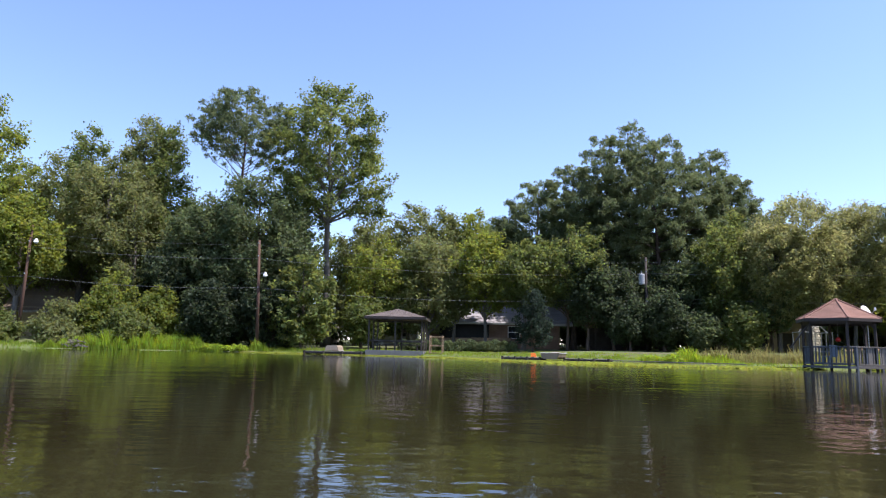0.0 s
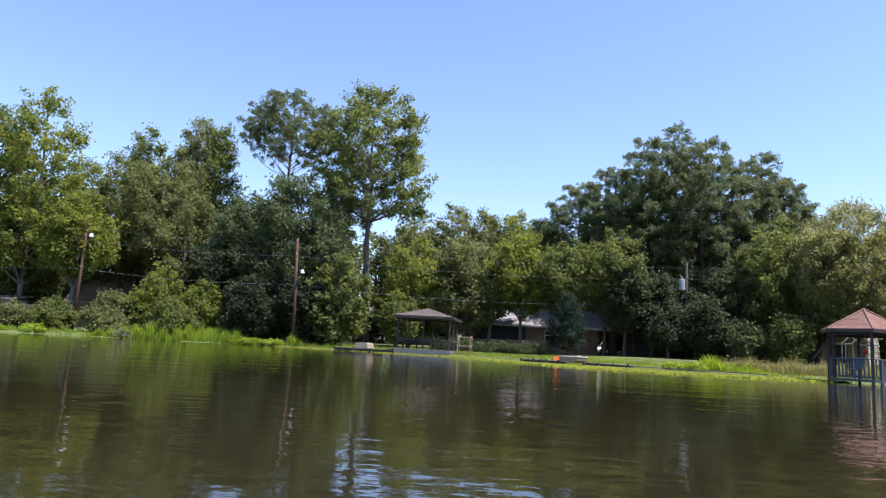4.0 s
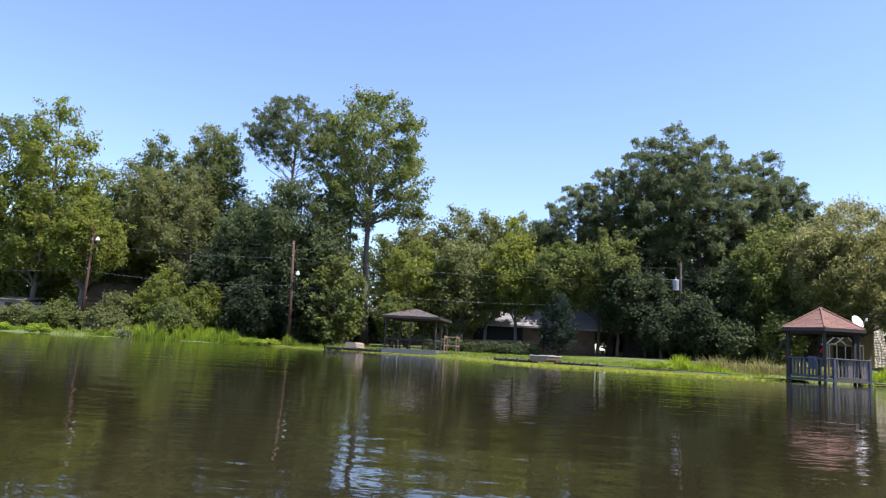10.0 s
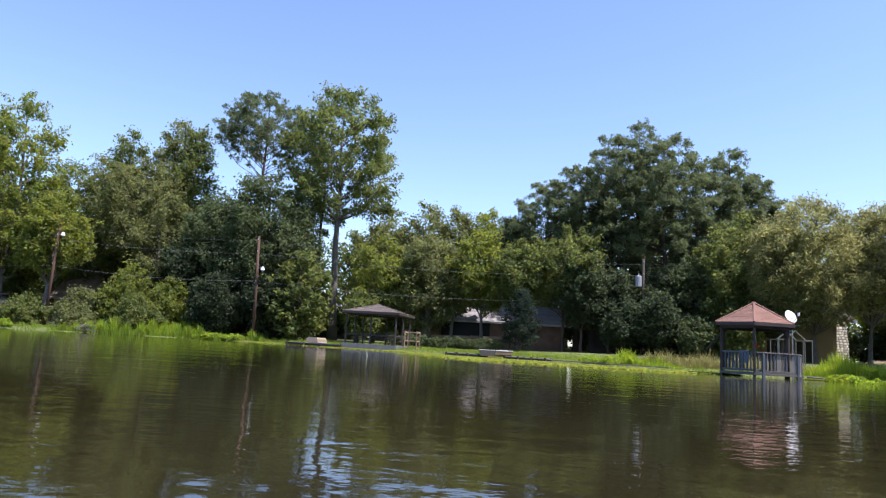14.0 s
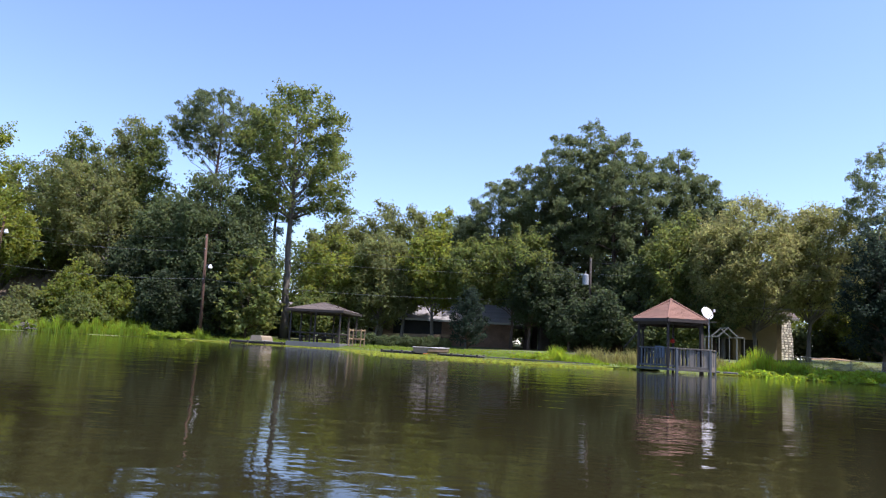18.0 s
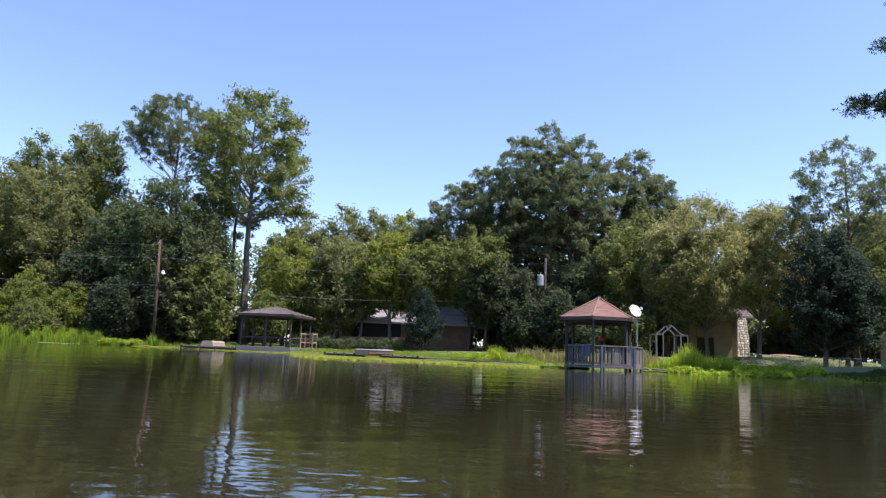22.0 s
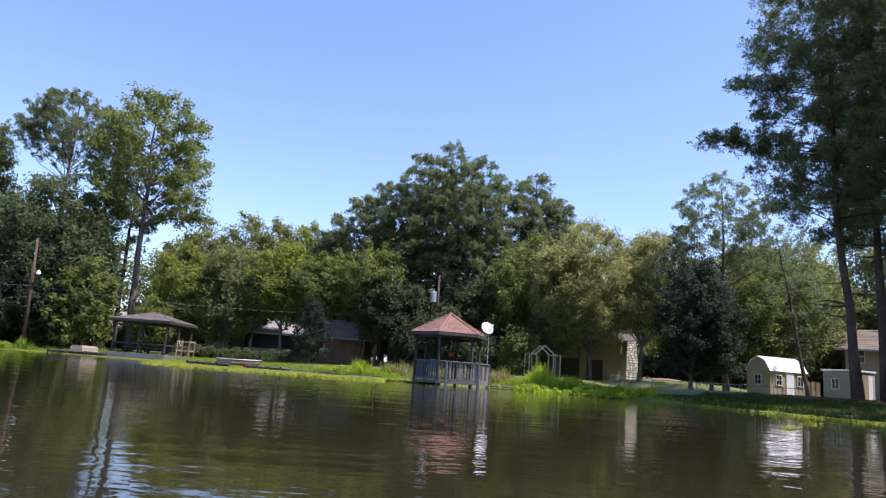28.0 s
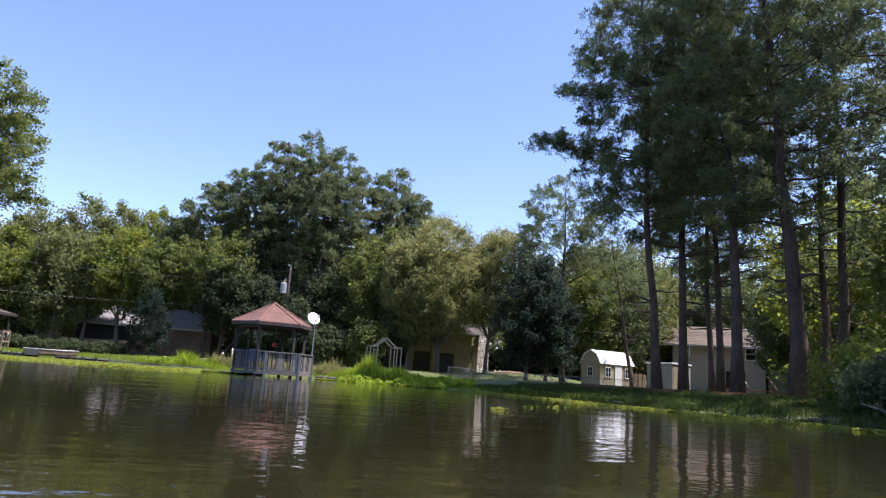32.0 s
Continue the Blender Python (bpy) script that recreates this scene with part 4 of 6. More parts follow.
for k, (x, y) in enumerate(ph):
    part("post", Geo().box((x, y, 1.05), (0.11, 0.11, 2.65), GT + 60 * k), DARK_WOOD, gaz)
    ix, iy = GX + (x - GX) * 0.78, GY + (y - GY) * 0.78
    part("brace", Geo().beam((x, y, 1.95), (ix, iy, 2.32), 0.05, 0.09), DARK_WOOD, gaz)
    p, q = (x, y), ph[(k + 1) % 6]
    part("eave_beam", Geo().beam((*p, 2.20), (*q, 2.20), 0.06, 0.16), DARK_WOOD, gaz)
    if k == 2:
        continue
    part("top_rail", Geo().beam((*p, 1.08), (*q, 1.08), 0.10, 0.05), BLUE_WOOD, gaz)
    part("bottom_rail", Geo().beam((*p, 0.30), (*q, 0.30), 0.05, 0.09), BLUE_WOOD, gaz)
    n = 9
    for j in range(1, n):
        bx, by = p[0] + (q[0] - p[0]) * j / n, p[1] + (q[1] - p[1]) * j / n
        part("baluster", Geo().box((bx, by, 0.69), (0.05, 0.05, 0.74), GT + 60 * k + 30), BLUE_WOOD, gaz)
part("leaning_board", Geo().beam((16.75, 33.1, 1.0), (17.75, 33.0, 2.28), 0.12, 0.05), DARK_WOOD, gaz, "grey board propped from the eave")
feeder = thing("hanging_feeder", (18.96, 32.9, 1.44), "small red bird feeder hanging under the gazebo roof", "bird feeder")
part("bowl", Geo().ring([[(r * math.cos(a), r * math.sin(a), z) for a in np.linspace(0, 2 * math.pi, 13)[:-1]] for r, z in ((0.05, -0.10), (0.11, -0.06), (0.12, 0.03), (0.06, 0.09), (0.02, 0.12))]), RED_PLASTIC, feeder, smooth=True)
part("hook", Geo().tube([(0, 0, 0.1), (0, 0, 0.80)], [0.006, 0.006], 5), STEEL, feeder)
# landing stage in front of the gazebo
LAND = [(18.75, 31.15), (20.2, 31.25), (20.75, 32.5)]
part("landing_deck", Geo().slab([(18.7, 31.1), (20.25, 31.2), (20.8, 32.55), (20.1, 33.2), (18.9, 31.6)], DECK - 0.09, DECK + 0.004), GREY_WOOD, gaz)
for x, y in LAND:
    part("landing_post", Geo().box((x, y, 0.42), (0.11, 0.11, 1.34), 10), BLUE_WOOD, gaz)
for p, q in zip(LAND, LAND[1:]):
    part("landing_rail", Geo().beam((*p, 1.07), (*q, 1.07), 0.12, 0.05), GREY_WOOD, gaz)
    part("landing_lower_rail", Geo().beam((*p, 0.26), (*q, 0.26), 0.05, 0.10), GREY_WOOD, gaz)
    for j in range(1, 9):
        bx, by = p[0] + (q[0] - p[0]) * j / 9, p[1] + (q[1] - p[1]) * j / 9
        part("landing_baluster", Geo().box((bx, by, 0.67), (0.07 if j % 4 else 0.2, 0.03, 0.76), math.degrees(math.atan2(q[1] - p[1], q[0] - p[0]))), GREY_WOOD if j % 3 else BLUE_WOOD, gaz)

# ---- hip-roofed shelter on the shore ----
AX, AY, AW, AL, AT = -3.42, 52.4, 4.2, 4.9, -3.0
shel = thing("gazebo", (AX, AY, 0.0), "open wooden shelter with a low grey-brown hip roof on slim posts", "gazebo", turn=AT)
hw, hl, ez, az = AW / 2 + 0.15, AL / 2 + 0.1, 2.86, 3.55
E4 = [(-hw, -hl, ez), (hw, -hl, ez), (hw, hl, ez), (-hw, hl, ez)]
R1, R2 = (0, -0.5, az), (0, 0.5, az)
roof = part("roof", Geo().add(E4 + [R1, R2] + [(x * 0.98, y * 0.98, z - 0.07) for x, y, z in E4], [(0, 1, 4), (1, 2, 5, 4), (2, 3, 5), (3, 0, 4, 5), (6, 7, 8, 9), (0, 1, 7, 6), (1, 2, 8, 7), (2, 3, 9, 8), (3, 0, 6, 9)]), SHINGLE_GREY, shel)
for k, (i, j, top) in enumerate(((0, 1, (R1, R1)), (1, 2, (R1, R2)), (2, 3, (R2, R2)), (3, 0, (R2, R1)))):
    shingle_rows(roof, (E4[i], E4[j]), top, 11, SHINGLE_GREY, seed=20 + k)
    part("fascia", Geo().beam((E4[i][0], E4[i][1], ez - 0.09), (E4[j][0], E4[j][1], ez - 0.09), 0.03, 0.15), DARK_WOOD, shel)
SX = [-AW / 2 + 0.15, 0.0, AW / 2 - 0.15]
SY = [-AL / 2 + 0.25, 0.0, AL / 2 - 0.25]
for x in SX:
    for y in SY:
        if x == 0.0 and y == 0.0:
            continue
        part("post", Geo().box((x, y, 1.4), (0.11, 0.11, 2.85)), DARK_WOOD, shel)
for y in SY[::2]:
    part("eave_beam", Geo().beam((SX[0], y, 2.72), (SX[2], y, 2.72), 0.07, 0.17), DARK_WOOD, shel)
    part("rail", Geo().beam((SX[0], y, 1.12), (SX[2], y, 1.12), 0.05, 0.10), DARK_WOOD, shel)
for x in SX[::2]:
    part("eave_beam", Geo().beam((x, SY[0], 2.72), (x, SY[2], 2.72), 0.07, 0.17), DARK_WOOD, shel)
    part("rail", Geo().beam((x, SY[0], 1.12), (x, SY[2], 1.12), 0.05, 0.10), DARK_WOOD, shel)
part("floor", Geo().box((0, 0, 0.36), (AW, AL, 0.08)), GREY_WOOD, shel)
for y in (-AL / 2, AL / 2):
    part("skirt_board", Geo().box((0, y, 0.19), (AW + 0.04, 0.04, 0.46)), SKIRT, shel)
for x in (-AW / 2, AW / 2):
    part("skirt_board", Geo().box((x, 0, 0.19), (0.04, AL - 0.1, 0.46)), SKIRT, shel)
for y in (-1.6, 1.9):
    part("bench_seat", Geo().box((0.2, y, 0.86), (3.2, 0.4, 0.05)), DARK_WOOD, shel)
    for x in (-1.2, 1.6):
        part("bench_leg", Geo().box((x, y, 0.62), (0.07, 0.36, 0.45)), DARK_WOOD, shel)


# ---- houses and sheds ----
def gable_house(name, place, w, d, wall_h, rise, wall, roof_mat, label, turn=0.0, over=0.45, axis="x", windows=(), dark_openings=(), thick=0.2):
    """A house with walls, a pitched roof of courses, and framed windows set into the front wall. Front faces -y."""
    h = thing(name, place, label, "house", turn=turn)
    hw, hd = w / 2, d / 2
    cuts = sorted(windows + dark_openings)
    x = -hw
    for wx, wz, ww, wh in cuts:
        part("wall_section", Geo().box(((x + wx - ww / 2) / 2, -hd, wall_h / 2 - 0.2), (wx - ww / 2 - x, thick, wall_h + 0.4)), wall, h)
        if wz - wh / 2 > 0.05:
            part("wall_section", Geo().box((wx, -hd, (wz - wh / 2) / 2 - 0.2), (ww, thick, wz - wh / 2 + 0.4)), wall, h)
        part("wall_section", Geo().box((wx, -hd, (wz + wh / 2 + wall_h) / 2), (ww, thick, wall_h - wz - wh / 2)), wall, h)
        x = wx + ww / 2
    part("wall_section", Geo().box(((x + hw) / 2, -hd, wall_h / 2 - 0.2), (hw - x, thick, wall_h + 0.4)), wall, h)
    part("back_wall", Geo().box((0, hd, wall_h / 2 - 0.2), (w, thick, wall_h + 0.4)), wall, h)
    for s in (-1, 1):
        g = Geo().box((s * (hw - thick / 2), 0, wall_h / 2 - 0.2), (thick, d - thick, wall_h + 0.4))
        if axis == "x":
            g.ring([[(s * (hw - thick), -hd, wall_h), (s * (hw - thick), hd, wall_h), (s * (hw - thick), 0, wall_h + rise * 0.97)], [(s * hw, -hd, wall_h), (s * hw, hd, wall_h), (s * hw, 0, wall_h + rise * 0.97)]])
        part("side_wall", g, wall, h)
    if axis == "y":
        for s in (-1, 1):
            part("gable_wall", Geo().ring([[(-hw, s * hd - 0.08, wall_h), (hw, s * hd - 0.08, wall_h), (0, s * hd - 0.08, wall_h + rise * 0.97)], [(-hw, s * hd + 0.08, wall_h), (hw, s * hd + 0.08, wall_h), (0, s * hd + 0.08, wall_h + rise * 0.97)]]), wall, h)
    for wx, wz, ww, wh in windows:
        win = part("window", Geo().box((wx, -hd + 0.05, wz), (ww, 0.02, wh)), GLASS_DARK, h)
        g = Geo()
        for sx in (-1, 1):
            g.box((wx + sx * (ww / 2 - 0.03), -hd - 0.03, wz), (0.07, 0.12, wh + 0.06))
        for sz in (-1, 0, 1):
            g.box((wx, -hd - 0.03, wz + sz * (wh / 2 - 0.03)), (ww, 0.10, 0.06))
        part("frame", g, WHITE_PAINT, win)
    for wx, wz, ww, wh in dark_openings:
        # a dark panel stands for porch screen and the shade inside the opening
        part("door", Geo().box((wx, -hd + 0.06, wz), (ww, 0.05, wh)), DARK_VOID, h)
    top = wall_h + rise
    if axis == "x":
        k = rise / hd
        sides = [(((-hw - over, -hd - over, wall_h - k * over), (hw + over, -hd - over, wall_h - k * over)), ((-hw - over, 0, top), (hw + over, 0, top))),
                 (((hw + over, hd + over, wall_h - k * over), (-hw - over, hd + over, wall_h - k * over)), ((hw + over, 0, top), (-hw - over, 0, top)))]
    else:
        k = rise / hw
        sides = [(((hw + over, -hd - over, wall_h - k * over), (hw + over, hd + over, wall_h - k * over)), ((0, -hd - over, top), (0, hd + over, top))),
                 (((-hw - over, hd + over, wall_h - k * over), (-hw - over, -hd - over, wall_h - k * over)), ((0, hd + over, top), (0, -hd - over, top)))]
    for i, (low, high) in enumerate(sides):
        r = part("roof", Geo().plate([low[0], low[1], high[1], high[0]], 0.12), roof_mat, h)
        shingle_rows(r, low, high, 12, roof_mat, thick=0.03, seed=50 + i, width=0.9)
        part("fascia", Geo().beam(low[0], low[1], 0.03, 0.18), OLD_WHITE, h)
    return h


gable_house("house", at(4.9, 69.5), 12.6, 7.0, 2.75, 1.55, BRICK, SHINGLE_PALE, "low tan brick house with grey roof and dark screened porch", 0, 1.1,
            windows=((1.9, 1.5, 1.2, 1.2),), dark_openings=((-2.9, 1.65, 4.8, 1.6),))
gable_house("house", at(32.0, 71.0), 8.2, 7.0, 4.8, 1.8, SIDING_OCHRE, SHINGLE_GREY, "tan two-storey house with dark openings below, hidden behind trees", 0, 1.5,
            windows=((-2.6, 3.9, 0.9, 1.1), (0.4, 3.9, 0.9, 1.1)), dark_openings=((-3.0, 1.0, 1.6, 2.0), (-0.8, 1.0, 1.8, 2.0), (1.6, 1.0, 1.6, 2.0)))
gable_house("house", at(62.1, 65.9), 8.6, 7.0, 4.9, 1.8, SIDING_WHITE, SHINGLE_TAN, "white two-storey house with tan-brown roof beyond the pines", -28, 0.9,
            windows=((-3.2, 3.9, 1.0, 1.3), (3.0, 3.9, 1.0, 1.3)), dark_openings=((1.6, 1.05, 1.8, 2.1),))
gable_house("house", at(-37.6, 69.2), 9.6, 6.0, 2.9, 2.9, SIDING, SHINGLE_TAN, "low house with a tan wall and shingle roof among trees", 0, 0.5, windows=((-1.6, 1.2, 1.0, 1.0), (1.8, 1.2, 1.0, 1.0)))

gable_house("house", at(-15.6, 77.5), 7.0, 4.0, 2.5, 1.5, SIDING_WHITE, SHINGLE_PALE, "low pale house with a light grey roof among trees", 0, 0.5, windows=((-1.6, 1.4, 1.0, 1.0), (1.8, 1.4, 1.0, 1.0)))
gable_house("house", at(-6.4, 78.0), 7.0, 4.0, 2.3, 1.2, WHITE_PAINT, SHINGLE_GREY, "low white house glimpsed between tree trunks", 0, 0.5, windows=((-1.6, 1.4, 1.0, 1.0), (1.8, 1.4, 1.0, 1.0)))
rail = thing("porch_rail", (0, 0, 0), "low brown board rail in front of the brick house", "fence")
for i in range(5):
    x = -1.2 + 1.9 * i
    part("post", Geo().box((x, 64.9, gz(x, 64.9) + 0.5), (0.10, 0.10, 1.2)), DARK_WOOD, rail)
    if i < 4:
        part("board", Geo().box((x + 0.95, 64.84, gz(x, 64.9) + 0.92), (1.88, 0.04, 0.26)), RAW_WOOD, rail)
bank = thing("earth_bank", at(39.2, 63.0, -0.2), "bare reddish clay bank with a cut face beside the chimney", "earth bank")
bank.scale = (1.2, 0.8, 0.24)
rk = np.random.default_rng(31)
part("mound", Geo().ring([[(s * rx * math.cos(a) * (1 + 0.08 * math.sin(3 * a + s)), s * 1.5 * math.sin(a), z + 0.06 * math.sin(5 * a)) for a in np.linspace(0, 2 * math.pi, 19)[:-1]] for s, rx, z in ((1.0, 2.3, -0.2), (0.92, 2.2, 0.5), (0.7, 2.2, 1.1), (0.35, 2.1, 1.55), (0.06, 2.0, 1.7))]), CLAY, bank, smooth=True)
for i in range(14):
    a, r = rk.uniform(0, 6.28), rk.uniform(0.3, 2.0)
    part("clod", Geo().box((r * math.cos(a), r * 0.6 * math.sin(a) - 0.4, 1.5 - 0.55 * r), tuple(rk.uniform(0.18, 0.42, 3)), rk.uniform(0, 90), 0.06), CLAY, bank)

# stone chimney
ch = thing("chimney", at(37.75, 70.4, -0.2), "tall tapering chimney of pale field stone", "chimney", turn=22)
ch.scale = (1.22, 1.0, 1.04)
part("core", Geo().ring([[(-0.62 * s, -0.55 * s, z), (0.62 * s, -0.55 * s, z), (0.62 * s, 0.35 * s, z), (-0.62 * s, 0.35 * s, z)] for s, z in ((1.0, -0.2), (0.96, 2.2), (0.72, 4.2), (0.62, 7.3))]), MORTAR, ch)
rs = random.Random(3)
for i in range(31):
    z = 0.05 + i * 0.235
    s = float(np.interp(z, [0, 2.2, 4.2, 7.3], [1.0, 0.96, 0.72, 0.62]))
    x = -0.62 * s
    while x < 0.62 * s - 0.08:
        w = min(rs.uniform(0.16, 0.42), 0.62 * s - x)
        hgt, dx, dz = rs.uniform(0.17, 0.225), rs.uniform(-0.01, 0.01), rs.uniform(-0.02, 0.02)
        g = Geo().ring([[(x + w * 0.06, -0.55 * s - 0.0, z + dz), (x + w * 0.94, -0.55 * s, z + dz + 0.02), (x + w * 0.9, -0.55 * s, z + hgt + dz), (x + w * 0.1, -0.55 * s, z + hgt + dz - 0.015)],
                        [(x + w * 0.16, -0.55 * s - 0.07, z + dz + 0.03), (x + w * 0.84, -0.55 * s - 0.07, z + dz + 0.04), (x + w * 0.8, -0.55 * s - 0.07, z + hgt + dz - 0.03), (x + w * 0.2, -0.55 * s - 0.07, z + hgt + dz - 0.04)]])
        part("stone", g, STONE, ch)
        x += w + 0.015


def window_unit(parent, x, y, z, w, h, turn=0, frame_mat=WHITE_PAINT):
    """A small window with frame and glazing bars, facing local -y at turn 0."""
    c, s = math.cos(radians(turn)), math.sin(radians(turn))
    p = lambda a, b: (x + a * c - b * s, y + a * s + b * c)
    win = part("window", Geo().box((*p(0, 0.0), z), (w, 0.03, h), turn), GLASS_DARK, parent)
    g = Geo()
    for a in (-w / 2, 0, w / 2):
        g.box((*p(a, -0.02), z), (0.05 if a else 0.025, 0.05, h + 0.05), turn)
    for b in (-h / 2, 0, h / 2):
        g.box((*p(0, -0.02), z + b), (w + 0.05, 0.05, 0.05 if b else 0.025), turn)
    part("frame", g, frame_mat, win)


# barn-roofed garden shed
SW, SD = 2.3, 3.5
shed = thing("garden_shed", at(44.5, 53.4), "tan barn-style garden shed with a bright white gambrel roof", "shed", turn=19.3)
g = Geo()
sect = [(-SW / 2, -0.05), (SW / 2, -0.05), (SW / 2, 1.95), (SW * 0.30, 2.68), (0, 2.95), (-SW * 0.30, 2.68), (-SW / 2, 1.95)]
part("body", Geo().ring([[(-SD / 2, y, z) for y, z in sect], [(SD / 2, y, z) for y, z in sect]]), SIDING, shed)
ov = 0.12
for a, b in (((-SW / 2 - ov, 1.90), (-SW * 0.30 - 0.01, 2.71)), ((-SW * 0.30 - 0.03, 2.70), (0.0, 3.0)), ((SW * 0.30 + 0.03, 2.70), (0.0, 3.0)), ((SW / 2 + ov, 1.90), (SW * 0.30 + 0.01, 2.71))):
    part("roof_panel", Geo().plate([(-SD / 2 - ov, a[0], a[1]), (SD / 2 + ov, a[0], a[1]), (SD / 2 + ov, b[0], b[1] + 0.02), (-SD / 2 - ov, b[0], b[1] + 0.02)], 0.03), BRIGHT_ROOF, shed)
for x in np.arange(-SD / 2 + 0.3, SD / 2, 0.41):
    part("batten", Geo().box((x, -SW / 2 - 0.012, 0.98), (0.05, 0.022, 1.86)), SIDING, shed)
for y in np.arange(-SW / 2 + 0.3, SW / 2, 0.41):
    part("batten", Geo().box((-SD / 2 - 0.012, y, 0.98), (0.022, 0.05, 1.86)), SIDING, shed)
part("gable_trim", Geo().box((-SD / 2 - 0.016, 0, 1.95), (0.03, SW, 0.07)), SIDING, shed)
part("door", Geo().box((0.15, -SW / 2 - 0.03, 0.95), (0.75, 0.05, 1.8)), WHITE_PAINT, shed)
window_unit(shed, -0.95, -SW / 2 - 0.02, 1.25, 0.55, 0.75)
window_unit(shed, 1.15, -SW / 2 - 0.02, 1.25, 0.55, 0.75)
window_unit(shed, -SD / 2 - 0.02, 0.0, 1.25, 0.6, 0.75, -90)
# grey flat-roofed shed
sh2 = thing("storage_shed", at(48.9, 51.4), "grey and tan board storage shed with a flat pale roof", "shed", turn=24)
part("body", Geo().box((0, 0, 1.15), (2.3, 2.4, 2.3)), SIDING_GREY, sh2)
part("roof", Geo().box((0, 0, 2.40), (2.5, 2.6, 0.12)), BRIGHT_ROOF, sh2)
for i in range(10):
    part("plank", Geo().box((-1.04 + 0.231 * i, -1.215, 1.12), (0.214, 0.03, 2.2)), (GREY_WOOD, SIDING, RAW_WOOD, SIDING, RAW_WOOD, SIDING, SIDING, WHITE_PAINT, WHITE_PAINT, OLD_WHITE)[i], sh2)
window_unit(sh2, -1.17, 0.2, 1.4, 0.55, 0.75, -90)
# lean-to roof under the pines
lean = thing("lean_to", at(16.7, 63.5, -0.5), "dark lean-to with a pale metal roof edge under the pines", "shed")
part("roof", Geo().plate([(-3.2, -1.6, 3.35), (3.2, -1.6, 2.55), (3.2, 1.6, 2.9), (-3.2, 1.6, 3.7)], 0.06), STEEL, lean)
part("wall", Geo().box((0, 1.4, 1.3), (6.0, 0.12, 2.6)), DARK_WOOD, lean)
for x in (-2.9, 0, 2.9):
    part("post", Geo().box((x, -1.4, 1.45 - 0.125 * x), (0.12, 0.12, 3.0 - 0.25 * x)), DARK_WOOD, lean)


# ---- utility poles and wires ----
def utility_pole(place, h, label, lamp=0.0, lean=(0, 0), wood=POLE_WOOD):
    p = thing("utility_pole", place, label, "utility pole")
    part("shaft", Geo().tube([(0, 0, -0.4), (lean[0] * 0.5, lean[1] * 0.5, h * 0.5), (lean[0], lean[1], h)], [0.14, 0.125, 0.10], 10), wood, p, smooth=True)
    if lamp:
        k = lamp / h
        ox, oy = lean[0] * k, lean[1] * k
        part("lamp_arm", Geo().tube([(ox, oy, lamp - 0.05), (ox + 0.25, oy - 0.12, lamp + 0.13), (ox + 0.55, oy - 0.25, lamp + 0.12)], [0.025] * 3, 6), STEEL, p)
        head = part("lamp_head", Geo().ring([[(ox + 0.62 + r * math.cos(a), oy - 0.28 + r * math.sin(a), lamp + z) for a in np.linspace(0, 2 * math.pi, 11)[:-1]] for r, z in ((0.03, 0.20), (0.11, 0.16), (0.13, 0.05), (0.20, -0.10))]), WHITE_METAL, p)
        part("lens", Geo().ring([[(ox + 0.62 + r * math.cos(a), oy - 0.28 + r * math.sin(a), lamp + z) for a in np.linspace(0, 2 * math.pi, 11)[:-1]] for r, z in ((0.16, -0.10), (0.10, -0.19))]), WHITE_METAL, head)
    for z in (h - 0.25, h - 1.3, h - 3.9):
        k = z / h
        part("insulator", Geo().tube([(lean[0] * k, lean[1] * k - 0.16, z - 0.06), (lean[0] * k, lean[1] * k - 0.18, z + 0.06)], [0.05, 0.03], 8), STEEL, p)
    return p


P0, P1, P2 = at(-33.4, 53.6), at(-15.0, 55.3), at(17.9, 60.1)
utility_pole(P0, 9.3, "brown wooden utility pole with a white yard lamp near its top", lamp=8.0, lean=(0.25, 0))
utility_pole(P1, 9.0, "reddish-brown wooden utility pole with a white yard lamp", lamp=6.15, lean=(-0.35, 0))
tp = utility_pole(P2, 8.3, "dark wooden utility pole carrying a grey transformer", wood=POLE_DARK)
can = part("transformer", Geo().ring([[(-0.42 + r * math.cos(a), -0.12 + r * math.sin(a), 6.32 + z) for a in np.linspace(0, 2 * math.pi, 15)[:-1]] for r, z in ((0.24, -0.48), (0.27, -0.45), (0.27, 0.38), (0.24, 0.46), (0.10, 0.50))]), CAN_GREY, tp, "pale grey transformer can")
part("bushing", Geo().tube([(-0.42, -0.12, 6.80), (-0.42, -0.12, 7.06)], [0.05, 0.03], 8), OLD_WHITE, can)


def wire(a, b, sag, r=0.014):
    a, b = Vector(a), Vector(b)
    pts = [a.lerp(b, t) - Vector((0, 0, sag * 4 * t * (1 - t))) for t in np.linspace(0, 1, 15)]
    w = tagged(new("power_line"), "thin dark overhead wire between utility poles", "wire", group="overhead wires")
    part("strand", Geo().tube(pts, [r] * 15, 5), CABLE, w, smooth=True)


PE, PW = (62.0, 45.0, gz(62, 45)), (-75.0, 50.0, gz(-75, 50))
for z, sag, r in ((8.7, 0.5, 0.006), (7.6, 0.6, 0.009), (5.2, 0.7, 0.010)):
    wire((PW[0], PW[1], PW[2] + z), (P0[0] + 0.2, P0[1], P0[2] + z), sag, r)
    wire((P0[0] + 0.2, P0[1], P0[2] + z), (P1[0] - 0.3, P1[1], P1[2] + z - 0.1), sag * 0.5, r)
    wire((P1[0] - 0.3, P1[1], P1[2] + z - 0.1), (P2[0], P2[1], 0.88 * z + 1.02), sag, r)
    wire((P2[0], P2[1], 0.88 * z + 1.02), (PE[0], PE[1], PE[2] + z), sag, r)

